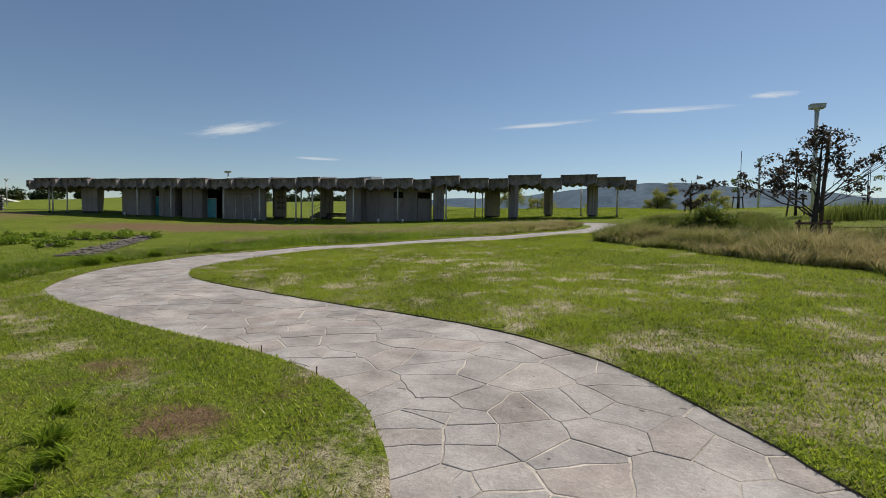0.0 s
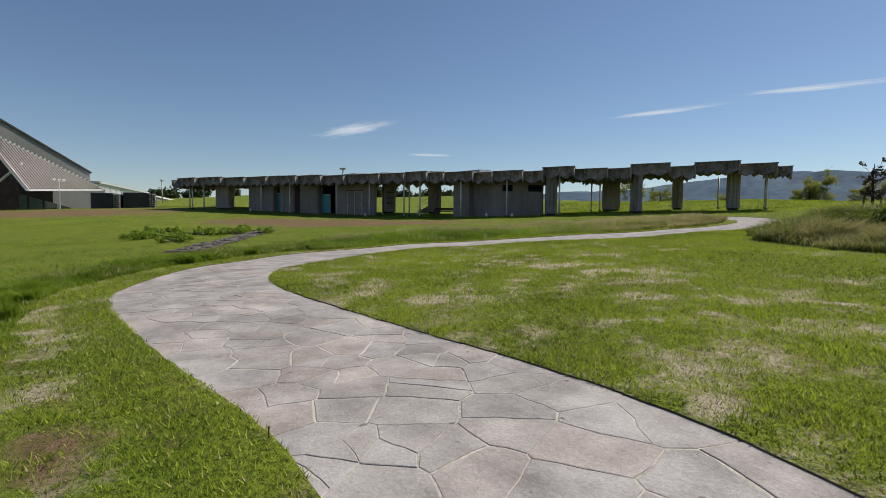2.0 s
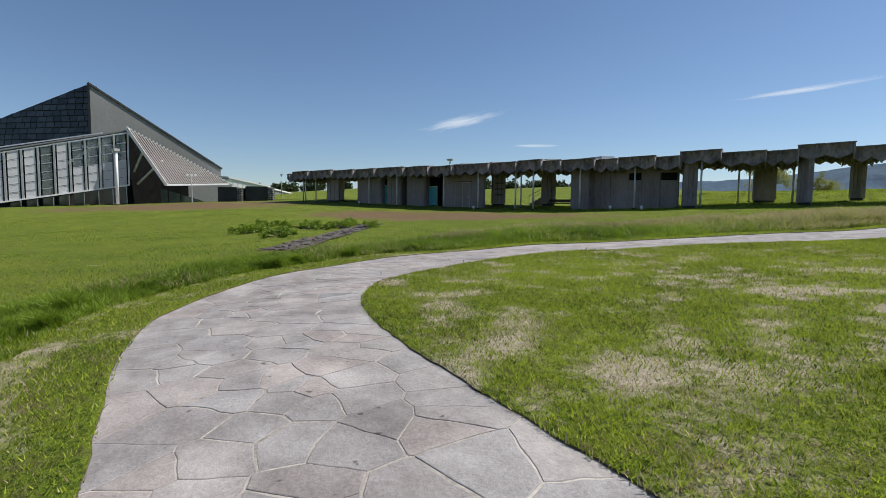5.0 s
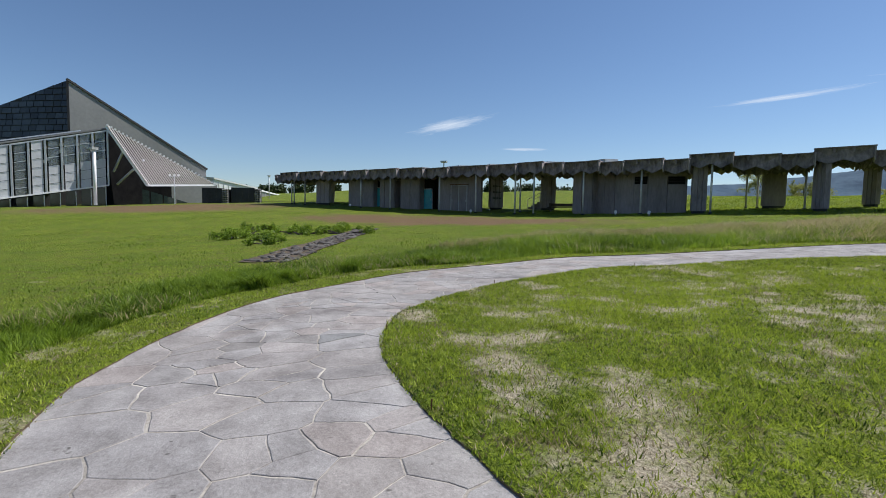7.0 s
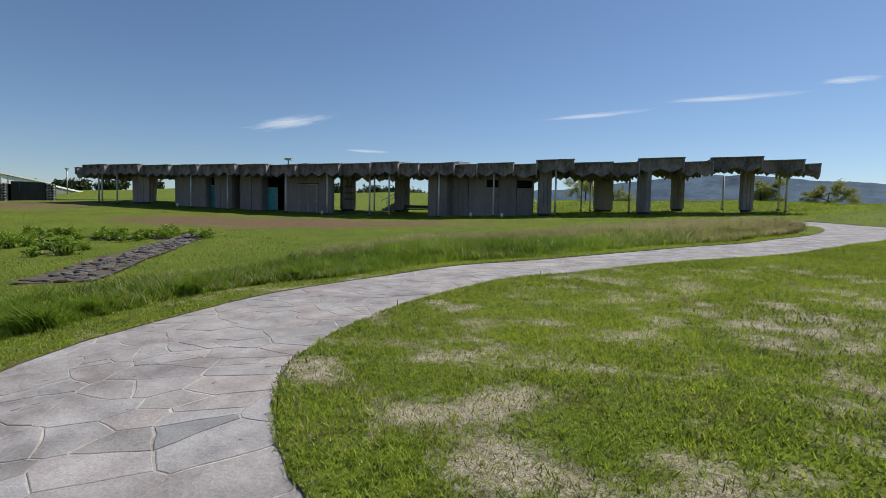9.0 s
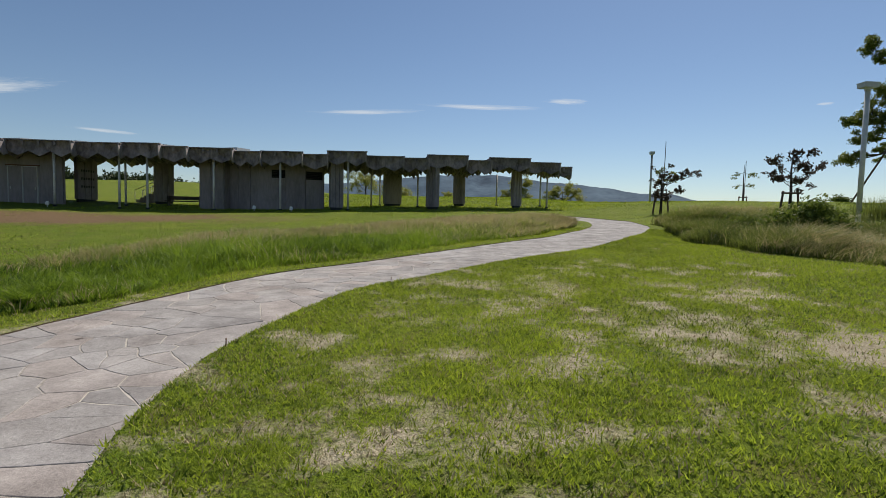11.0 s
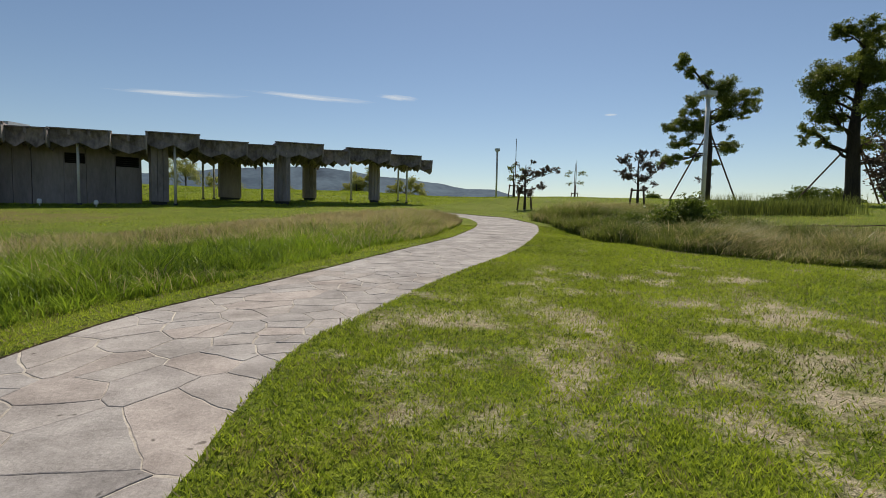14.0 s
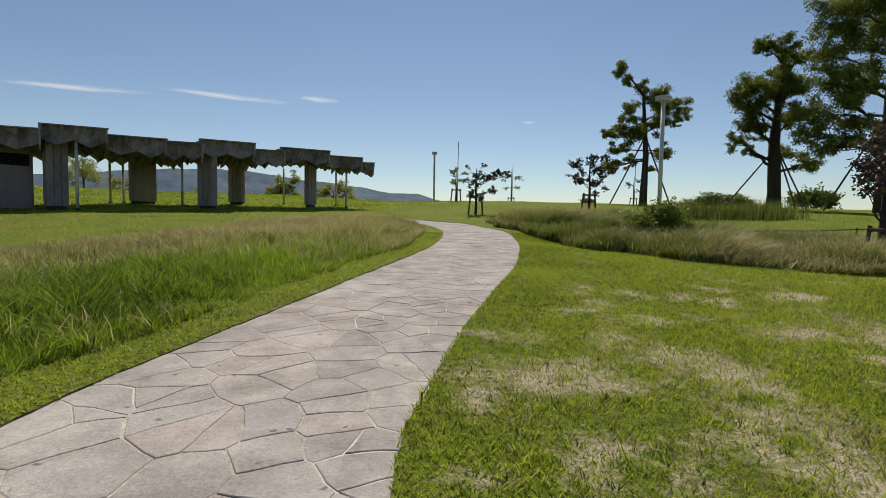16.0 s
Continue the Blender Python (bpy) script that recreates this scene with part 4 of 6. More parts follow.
def stone_block(p, q, height):
    """A dark sawn basalt block with a rubble-packed end."""
    z = gz(*p)
    t = thing("stone_block", (*p, z), "dark stone block with a rubble-packed end", "stone block", "stone blocks before the hall")
    p, q = Vector((*p, 0)), Vector((*q, 0))
    d = (q - p).normalized()
    n = Vector((d.y, -d.x, 0))
    if n.x < 0:
        n = -n
    e = q - d * 0.9
    quad = lambda a, b, w: [(v.x, v.y) for v in (a, b, b - n * w, a - n * w)]
    part("block", Build().prism(quad(p, e, 3.0), z - .3, z + height), BASALT, t)
    for i in range(1, 4):
        m = p + (e - p) * i / 4 + n * 0.02
        part("joint", Build().beam((m.x, m.y, z), (m.x, m.y, z + height), 0.05), PLINTH, t)
    part("end_core", Build().prism(quad(e + d * .05, q - d * .12, 2.9), z - .3, z + height - .12), PLINTH, t)
    rnd = random.Random(int(p.y * 10))
    for r in range(7):
        for c in range(3):
            m = e + d * (0.2 + c * 0.27 + rnd.uniform(-.04, .04)) + n * 0.02
            zz = z + 0.15 + r * height / 7.2
            s = rnd.uniform(.12, .18)
            pts = [(m.x + n.x * rnd.uniform(-.05, .1) + d.x * s * math.cos(k), m.y + n.y * rnd.uniform(-.05, .1) + d.y * s * math.cos(k), zz + s * math.sin(k) * .95) for k in (0.2, 1.2, 2.2, 3.3, 4.3, 5.3)]
            b = Build()
            ctr = (m.x + n.x * .16, m.y + n.y * .16, zz)
            bk = (m.x - n.x * .2, m.y - n.y * .2, zz)
            b.add(pts + [ctr, bk], [(i, (i + 1) % 6, 6) for i in range(6)] + [((i + 1) % 6, i, 7) for i in range(6)])
            part("rubble", b, RUBBLE, t)


stone_block((-83.2, 8.4), (-81.9, 11.6), 2.15)
stone_block((-82.5, 12.0), (-81.6, 15.8), 2.15)


def street_lamp(x, y, top, pole_r=0.09, head=(0.62, 0.34, 0.2), rz=0, label="tall grey lamp post with a box head", pole_mat=None):
    z = gz(x, y)
    t = thing("lamp_post", (x, y, z), label, "lamp post", "lamp posts")
    part("pole", Build().tube([(x, y, z - .1), (x, y, top - head[2] - .05)], pole_r, 12), pole_mat or GREYPOLE, t, smooth=True)
    part("base_plate", Build().tube([(x, y, z - .05), (x, y, z + .06)], pole_r * 1.9, 12), GREYPOLE, t)
    part("collar", Build().tube([(x, y, top - head[2] - .12), (x, y, top - head[2] + .02)], pole_r * 1.25, 12), GREYPOLE, t)
    hd = part("head", Build().box((x, y, top - head[2] / 2), head, rz), GREYPOLE, t)
    part("visor", Build().box((x, y, top + .02), (head[0] * 1.06, head[1] * 1.06, .05), rz), GREYPOLE, hd)
    part("lens", Build().box((x, y, top - head[2] - .012), (head[0] * .8, head[1] * .75, .02), rz), BLIND, hd)
    return t


street_lamp(-0.9, 31.7, 7.85, 0.1, (0.62, 0.44, 0.17), 20, pole_mat=POSTPAINT)
street_lamp(-6.9, 67.0, 9.6, 0.11, (0.5, 0.4, 0.25), 10)
street_lamp(-85.1, -3.8, 9.4, 0.2, (0.7, 0.7, 0.3), 30, "white lamp post before the hall", WHITEMETAL)
street_lamp(-71.8, 39.7, 9.4, 0.09, (0.9, 0.5, 0.2), 40)
street_lamp(-124.5, 24.5, 9.6, 0.1, (0.6, 0.4, 0.2), 20)


def sign_post(x, y):
    z = gz(x, y)
    t = thing("camera_mast", (x, y, z), "thin grey mast with a bracket of small lamps", "mast")
    part("pole", Build().tube([(x, y, z - .1), (x, y, z + 3.9)], 0.07, 8), GALV, t)
    part("crossbar", Build().beam((x, y - .6, z + 3.6), (x, y + .6, z + 3.6), 0.06), GALV, t)
    for i in (-.5, 0, .5):
        part("lamp_head", Build().box((x + .05, y + i, z + 3.8), (.16, .3, .24), 0), WHITEMETAL, t)


sign_post(-82.7, 5.1)

# paved forecourt strip before the hall
fc = Build()
N = 24
rows = []
for i in range(N + 1):
    y = -34 + i * 2.6
    x = -82.5
    for dx in (0, -6):
        rows.append((x + dx, y, gz(x + dx, y) + 0.05))
fc.add(rows, [(2 * i, 2 * i + 2, 2 * i + 3, 2 * i + 1) for i in range(N)])
tagged(part("pavement", fc, CONCRETE), "pale concrete forecourt strip", "pavement", kind="structure")


# ---- drain lined with cobbles ----
def cobble_mesh(seed):
    rnd = random.Random(seed)
    b = Build()
    n = 7
    r1 = [(math.cos(2 * math.pi * i / n) * rnd.uniform(.8, 1.05), math.sin(2 * math.pi * i / n) * rnd.uniform(.8, 1.05)) for i in range(n)]
    b.add([(x, y, -0.5) for x, y in r1] + [(x * .95, y * .95, .25) for x, y in r1] + [(x * .55, y * .55, .6) for x, y in r1],
          [tuple(range(n))[::-1]] + [(i, (i + 1) % n, n + (i + 1) % n, n + i) for i in range(n)] + [(n + i, n + (i + 1) % n, 2 * n + (i + 1) % n, 2 * n + i) for i in range(n)] + [tuple(range(2 * n, 3 * n))])
    me = bpy.data.meshes.new("cobble")
    me.from_pydata(b.v, [], b.f)
    me.materials.append(DRAINSTONE)
    return me


def make_drain():
    a, c = Vector((-35.4, 14.2, 0)), Vector((-21.6, 6.1, 0))
    t = thing("cobbled_drain", (-29, 10.4, gz(-29, 10.4)), "shallow drain lined with grey cobbles in the lawn", "drain")
    d = (c - a).normalized()
    n = Vector((-d.y, d.x, 0))
    L = (c - a).length
    bed = Build()
    k = 20
    rows = []
    for i in range(k + 1):
        for o, dz in ((-.72, .02), (-.35, -.01), (.35, -.01), (.72, .02)):
            p = a + d * L * i / k + n * o
            rows.append((p.x, p.y, gz(p.x, p.y) + dz + .02))
    bed.add(rows, [(4 * i + j, 4 * i + j + 1, 4 * i + j + 5, 4 * i + j + 4) for i in range(k) for j in range(3)])
    part("bed", bed, SOIL, t)
    shapes = [cobble_mesh(i) for i in range(6)]
    rnd = random.Random(11)
    for i in range(280):
        u, o = (i + rnd.random()) / 280, rnd.uniform(-.66, .66)
        p = a + d * L * u + n * o
        s = rnd.uniform(.10, .17)
        ob = new("cobble", rnd.choice(shapes))
        ob.parent = t
        ob.matrix_parent_inverse = t.matrix_basis.inverted()
        ob.matrix_basis = Matrix.LocRotScale((p.x, p.y, gz(p.x, p.y) + .03), Euler((rnd.uniform(-.2, .2), rnd.uniform(-.2, .2), rnd.uniform(0, 6))), (s, s * rnd.uniform(.7, 1), s * .32))


make_drain()


# ---- grass ----
rng = np.random.default_rng(5)


def blades(x, y, height, width, lean, lift=0.0):
    """Single-triangle blades standing on the ground at the given plan points."""
    n = len(x)
    z = ground_z(x, y) + lift
    ang = rng.uniform(0, 2 * np.pi, n)
    dx, dy = np.cos(ang) * width / 2, np.sin(ang) * width / 2
    la = rng.uniform(0, 2 * np.pi, n)
    tx, ty = np.cos(la) * lean * height, np.sin(la) * lean * height
    v = np.empty((n, 3, 3))
    v[:, 0] = np.stack([x - dx, y - dy, z], 1)
    v[:, 1] = np.stack([x + dx, y + dy, z], 1)
    v[:, 2] = np.stack([x + tx, y + ty, z + height], 1)
    return v


def lawn():
    near_n, far_n = 900000, 330000
    a = rng.uniform(3, ARC[-1] - 12, near_n)
    w = np.abs(rng.normal(0, 1, near_n)) ** 1.0 * 2.6 + HALF - 0.02
    w *= np.where(rng.random(near_n) < 0.30, 1, -1)
    x, y = on_path(a, w)
    wq, aq = path_coords(x, y)
    ok = (np.abs(wq) > HALF - 0.03) & (rng.random(near_n) < (1 - np.interp(a, ARC, CURVE) * w) / 1.7)
    x, y, wq = x[ok], y[ok], wq[ok]
    dry = dryness(x, y) + 0.25 * (rng.random(len(x)) - 0.5)
    keep = rng.random(len(x)) > np.clip((dry - 0.45) * 5, 0, 0.72)
    x, y, dry, wq = x[keep], y[keep], dry[keep], wq[keep]
    bare = rng.random(len(x)) < np.clip(soilness(x, y) * 1.2, 0, 0.85)
    x, y, dry, wq = x[~bare], y[~bare], dry[~bare], wq[~bare]
    lift = np.interp(np.abs(wq) - HALF, [0.0, 0.05, 0.35, 0.8, 0.9], [0.012, 0.025, 0.020, -0.004, -0.004])
    h = rng.uniform(0.014, 0.040, len(x)) * (0.35 + 0.7 * vnoise(x, y, 2.3, 12) + 0.9 * vnoise(x, y, 9.0, 13))
    v = blades(x, y, h, rng.uniform(0.007, 0.015, len(x)), rng.uniform(0.3, 1.2, len(x)), lift)
    straw = rng.random(len(x)) < np.clip(0.10 + (dry - 0.36) * 1.6 + 0.9 * (vnoise(x, y, 1.6, 14) - 0.62), 0.06, 0.55)
    for name, sel, m, label in (("lawn_grass", ~straw, GRASS, "short mown green grass blades"), ("dry_grass", straw, STRAWBLADE, "short dry straw-coloured grass blades")):
        tagged(part(name, tri_mesh(name, v[sel]), m), label, "grass", kind="stuff")
    x, y = rng.uniform(-16, 6, far_n), rng.uniform(3, 24, far_n)
    wq, aq = path_coords(x, y)
    ok = (wq < -HALF - 2.0) & (y < np.interp(x, [-9.3, -8.9, -7, -4, -1.5, 1.5, 6], [40, 21.8, 19, 17.6, 15.5, 13.2, 10.2]))
    x, y = x[ok], y[ok]
    dry = dryness(x, y) + 0.25 * (rng.random(len(x)) - 0.5)
    keep = rng.random(len(x)) > np.clip((dry - 0.45) * 5, 0, 0.72)
    x, y, dry = x[keep], y[keep], dry[keep]
    v = blades(x, y, rng.uniform(0.03, 0.06, len(x)), rng.uniform(0.010, 0.018, len(x)), rng.uniform(0.3, 0.9, len(x)), -0.004)
    straw = rng.random(len(x)) < np.clip(0.10 + (dry - 0.36) * 1.6 + 0.9 * (vnoise(x, y, 1.6, 14) - 0.62), 0.06, 0.55)
    for name, sel, m, label in (("lawn_grass", ~straw, GRASS, "mown green grass of the inner lawn"), ("dry_grass", straw, STRAWBLADE, "dry grass blades of the inner lawn")):
        tagged(part(name, tri_mesh(name, v[sel]), m), label, "grass", kind="stuff")


lawn()


def lawn_tufts():
    """Separate greener tufts that break up the bare patches."""
    n, per = 4200, 34
    cx, cy = rng.uniform(-15, 4, n), rng.uniform(-3, 17, n)
    wq, aq = path_coords(cx, cy)
    ok = (np.abs(wq) > HALF + 0.12) & (np.abs(wq) < 8)
    cx, cy = cx[ok], cy[ok]
    r = rng.uniform(0.03, 0.11, len(cx))
    x, y = np.repeat(cx, per), np.repeat(cy, per)
    rr = np.repeat(r, per)
    x, y = x + rng.normal(0, 1, len(x)) * rr, y + rng.normal(0, 1, len(y)) * rr
    wq, aq = path_coords(x, y)
    x, y = x[np.abs(wq) > HALF + 0.02], y[np.abs(wq) > HALF + 0.02]
    v = blades(x, y, rng.uniform(0.025, 0.075, len(x)), rng.uniform(0.005, 0.010, len(x)), rng.uniform(0.3, 1.2, len(x)), 0.005)
    tagged(part("grass_tufts", tri_mesh("grass_tufts", v), GRASS), "small green tufts in the sandy lawn", "grass", kind="stuff")


lawn_tufts()


def bent_blades(x, y, height, width, bend, wind=(0.12, -0.1)):
    n, k = len(x), 2
    z = ground_z(x, y)
    ang = rng.uniform(0, 2 * np.pi, n)
    sx, sy = np.cos(ang), np.sin(ang)
    la = 4 * np.pi * vnoise(x, y, 2.6, 50) + rng.normal(0, 0.9, n)
    bx, by = np.cos(la) * bend + wind[0] * bend, np.sin(la) * bend + wind[1] * bend
    left, right = np.empty((n, k, 3)), np.empty((n, k, 3))
    for i in range(k):
        t = i / k
        cx, cy, cz = x + bx * height * t * t, y + by * height * t * t, z - 0.03 + height * t * (1 - 0.25 * bend * t)
        w = width * (1 - 0.25 * t) / 2
        left[:, i] = np.stack([cx - sx * w, cy - sy * w, cz], 1)
        right[:, i] = np.stack([cx + sx * w, cy + sy * w, cz], 1)
    tip = np.stack([x + bx * height, y + by * height, z + height * (1 - 0.3 * bend)], 1)
    return left, right, tip


def tall_meadow():
    """The unmown strip along the outer side of the path."""
    n = 330000
    a = rng.uniform(17.5, 56, n)
    depth = 1.6 + 0.6 * ss(22, 27, a) + 4.8 * ss(27, 34, a) - 2.5 * ss(50, 56, a)
    gap = 0.95 - 0.40 * ss(25, 29, a)
    w = HALF + gap + 0.25 * vnoise(a, a * 0, 0.8, 20) + rng.random(n) ** 1.15 * depth
    x, y = on_path(a, w)
    wq, aq = path_coords(x, y)
    ok = (wq > HALF + gap - 0.1) & (rng.random(n) < (0.45 + 0.75 * vnoise(x, y, 0.6, 21)) * (1 - np.interp(a, ARC, CURVE) * w) / 1.3 * (0.25 + 0.75 * ss(0.3, 0.6, vnoise(x, y, 2.4, 25))))
    x, y, a, w = x[ok], y[ok], a[ok], w[ok]
    u = (w - HALF - 0.95) / 6.5
    h = (0.16 + 0.40 * vnoise(x, y, 0.45, 22) + 0.26 * vnoise(x, y, 1.9, 24)) * (0.55 + 0.45 * ss(0.0, 0.12, u)) * (1 - 0.45 * ss(0.5, 1.1, u)) * rng.uniform(0.7, 1.25, len(x))
    h *= 0.25 + 0.22 * ss(20, 26, a) + 0.36 * ss(27, 33, a)
    l, r, t = bent_blades(x, y, h, rng.uniform(0.007, 0.019, len(x)) * (1 + 0.4 * (a > 40)), rng.uniform(0.3, 1.2, len(x)))
    dryp = np.clip(ss(0.28, 0.75, u) * 0.6 + 0.6 * ss(35, 46, a) + 0.25 * (vnoise(x, y, 0.5, 23) - 0.5), 0, 0.85)
    pale = rng.random(len(x)) < dryp
    tagged(part("tall_grass", strip_mesh("tall_grass", l[~pale], r[~pale], t[~pale]), TALL), "knee-high fresh green unmown grass", "tall grass", kind="stuff")
    tagged(part("seeding_grass", strip_mesh("seeding_grass", l[pale] + [0, 0, 0.06], r[pale] + [0, 0, 0.06], t[pale] + [0, 0, 0.06]), SEED), "tan seeding tops of unmown grass", "tall grass", kind="stuff")


tall_meadow()


def bank_meadow():
    """Rough grass on the bank on the inner side of the lawn."""
    n = 190000
    front = np.array([(-9.0, 33.5), (-8.9, 26), (-8.5, 21.8), (-6.8, 19.2), (-4.0, 17.5), (-1.5, 15.4), (1.5, 13.1), (7, 9.6)])
    leng = np.concatenate([[0], np.cumsum(np.linalg.norm(np.diff(front, axis=0), axis=1))])
    along = rng.uniform(0, leng[-1], n)
    inn = rng.random(n) ** 1.15 * 8.0
    x = np.interp(along, leng, front[:, 0]) + 0.75 * inn + 0.25 * np.sin(along * 1.7)
    y = np.interp(along, leng, front[:, 1]) + 0.66 * inn * ss(-1, 12, along) + 0.25 * np.cos(along * 2.1)
    ok = rng.random(n) < 0.4 + 0.9 * vnoise(x, y, 0.55, 31)
    wq, aq = path_coords(x, y)
    ok &= np.abs(wq) > HALF + 0.6
    x, y, inn, along = x[ok], y[ok], inn[ok], along[ok]
    h = (0.38 + 0.68 * vnoise(x, y, 0.7, 32)) * (0.45 + 0.55 * ss(0, 1.5, inn)) * rng.uniform(0.7, 1.3, len(x))
    l, r, t = bent_blades(x, y, h, rng.uniform(0.011, 0.026, len(x)), rng.uniform(0.4, 1.3, len(x)), (0.4, -0.25))
    pale = rng.random(len(x)) < np.clip(0.22 + 0.9 * (vnoise(x, y, 0.35, 33) - 0.5) + 0.15 * ss(12, 22, along), 0.05, 0.7)
    tagged(part("tall_grass", strip_mesh("tall_grass", l[~pale], r[~pale], t[~pale]), BANKBLADE), "wind-bent green grass on the bank", "tall grass", kind="stuff")
    tagged(part("seeding_grass", strip_mesh("seeding_grass", l[pale] + [0, 0, 0.06], r[pale] + [0, 0, 0.06], t[pale] + [0, 0, 0.06]), SEED), "tan seeding grass on the bank", "tall grass", kind="stuff")
    # upright reeds further up
    n = 3600
    k = rng.integers(0, 3, n)
    x, y = rng.normal(0, 0.75, n) + np.array([0.6, 2.6, 4.4])[k], rng.normal(0, 0.5, n) + np.array([32.4, 31.6, 31.0])[k]
    l, r, t = bent_blades(x, y, rng.uniform(0.35, 1.2, n) * np.array([1.0, 0.8, 0.95])[k], rng.uniform(0.014, 0.026, n), rng.uniform(0.05, 0.4, n))
    tagged(part("reeds", strip_mesh("reeds", l, r, t), BANKBLADE), "upright green reeds above the bank", "reeds", kind="stuff")


bank_meadow()


def tussock(x, y, size, count):
    """A clump of long arching blades that all lean downwind."""
    px, py = rng.normal(x, size * 0.35, count), rng.normal(y, size * 0.3, count)
    l, r, t = bent_blades(px, py, rng.uniform(0.6, 1.15, count) * size, rng.uniform(0.010, 0.02, count), rng.uniform(0.5, 1.2, count), (0.8, -0.35))
    ob = part("grass_tussock", strip_mesh("grass_tussock", l, r, t), BANKBLADE if size > 0.55 else TALL)
    tagged(ob, "arching tussock of long green grass", "grass tussock", "grass tussocks")


for along, across, size in ((19.6, 2.6, .34), (20.4, 2.9, .38), (20.9, 2.5, .32), (21.7, 3.0, .36), (23.0, 2.6, .33), (24.6, 2.4, .4), (25.2, 2.6, .36), (26.3, 2.5, .38), (28.0, 2.4, .36)):
    x, y = (float(v) for v in on_path(along, across))
    tussock(x, y, size, 420)
for x, y, size, count in ((-8.5, 31.2, 0.85, 1300), (-8.0, 29.6, 1.0, 1700), (-7.2, 28.2, 1.1, 1900), (-6.2, 27.4, 0.95, 1400), (-3.2, 25.4, 0.9, 1200), (-1.8, 24.0, 1.0, 1500), (-0.4, 23.4, 0.9, 1200), (1.2, 22.0, 1.0, 1400), (2.8, 20.6, 0.95, 1300), (-6.0, 22.8, 0.6, 800), (-3.75, 0.95, 0.13, 150), (-4.1, 1.0, 0.14, 160), (-3.55, 0.75, 0.12, 140), (-4.6, 1.2, 0.13, 140), (-4.0, 0.6, 0.15, 170)):
    tussock(x, y, size, count)


def rough_turf():
    """Taller weeds and tussocks before the pavilion and round the drain."""
    n = 190000
    x, y = rng.uniform(-76, -16, n), rng.uniform(-8, 42, n)
    qx, qy = x - PAV0[0], y - PAV0[1]
    fr = qx * PAVN[0] + qy * PAVN[1]
    wq, aq = path_coords(x, y)
    drain = np.abs((x + 21.6) * 0.506 + (y - 6.1) * 0.862) < 0.75
    ok = (fr > -9) & (wq > HALF + 3.2) & ~(drain & (x < -21) & (x > -36)) & (rng.random(n) < 0.2 + 1.0 * vnoise(x, y, 0.35, 41) - 0.9 * np.clip(soilness(x, y), 0, 1))
    x, y = x[ok], y[ok]
    l, r, t = bent_blades(x, y, rng.uniform(0.02, 0.07, len(x)) * (0.3 + 1.2 * vnoise(x, y, 0.4, 42)), rng.uniform(0.015, 0.035, len(x)), rng.uniform(0.2, 0.9, len(x)))
    tagged(part("rough_grass", strip_mesh("rough_grass", l, r, t), TALL), "uneven ankle-high green grass and weeds", "grass", kind="stuff")


rough_turf()


def slope_grass():
    """Coarser short grass on the slope beyond the bank and behind the pavilion."""
    n = 190000
    x, y = rng.uniform(-46, 24, n), rng.uniform(24, 80, n)
    wq, aq = path_coords(x, y)
    ok = (np.abs(wq) > HALF + 0.3) & (rng.random(n) < 0.35 + 0.8 * vnoise(x, y, 0.5, 45) - 1.0 * np.clip(soilness(x, y), 0, 1))
    x, y = x[ok], y[ok]
    qx, qy = x - PAV0[0], y - PAV0[1]
    behind = ss(-6, 2, -(qx * PAVN[0] + qy * PAVN[1]))
    v = blades(x, y, rng.uniform(0.05, 0.11, len(x)) * (0.55 + 0.6 * behind), rng.uniform(0.04, 0.08, len(x)) * (0.55 + 0.7 * behind), rng.uniform(0.2, 0.9, len(x)), -0.005)
    tagged(part("slope_grass", tri_mesh("slope_grass", v), GRASS), "short bright grass on the rising slope", "grass", kind="stuff")


slope_grass()


# ---- trees, bushes and saplings ----
def leaf_tris(centres, radii, count, size, flat=0.8, seed=1):
    """Small leaves spread in uneven lumps; returns triangles."""
    g = np.random.default_rng(seed)
    centres, radii = np.array(centres, float), np.array(radii, float)
    vol = radii ** 1.8
    which = g.choice(len(centres), count, p=vol / vol.sum())
    d = g.normal(0, 1, (count, 3))
    d /= np.linalg.norm(d, axis=1)[:, None]
    rad = radii[which] * g.random(count) ** 0.5
    lump = 0.8 + 0.55 * np.sin(d[:, 0] * 5 + which) * np.sin(d[:, 1] * 6 + 2 * which) * np.sin(d[:, 2] * 5 - which)
    p = centres[which] + d * (rad * lump)[:, None] * np.array([1, 1, flat])
    a, b = g.normal(0, 1, (count, 3)), g.normal(0, 1, (count, 3))
    a /= np.linalg.norm(a, axis=1)[:, None]
    b -= (b * a).sum(1)[:, None] * a
    b /= np.linalg.norm(b, axis=1)[:, None]
    s = size * g.uniform(0.6, 1.3, count)[:, None]
    v = np.empty((count, 2, 3, 3))
    v[:, 0] = np.stack([p - a * s, p + b * s * 0.5, p + a * s], 1)
    v[:, 1] = np.stack([p - a * s, p + a * s, p - b * s * 0.5], 1)
    return v.reshape(-1, 3, 3)


def wobbly(a, b, k, amount, rnd):
    a, b = Vector(a), Vector(b)
    L = (b - a).length
    return [a + (b - a) * i / k + (Vector((rnd.uniform(-1, 1), rnd.uniform(-1, 1), rnd.uniform(-.5, .5))) * amount * L * (1 if 0 < i < k else 0)) for i in range(k + 1)]


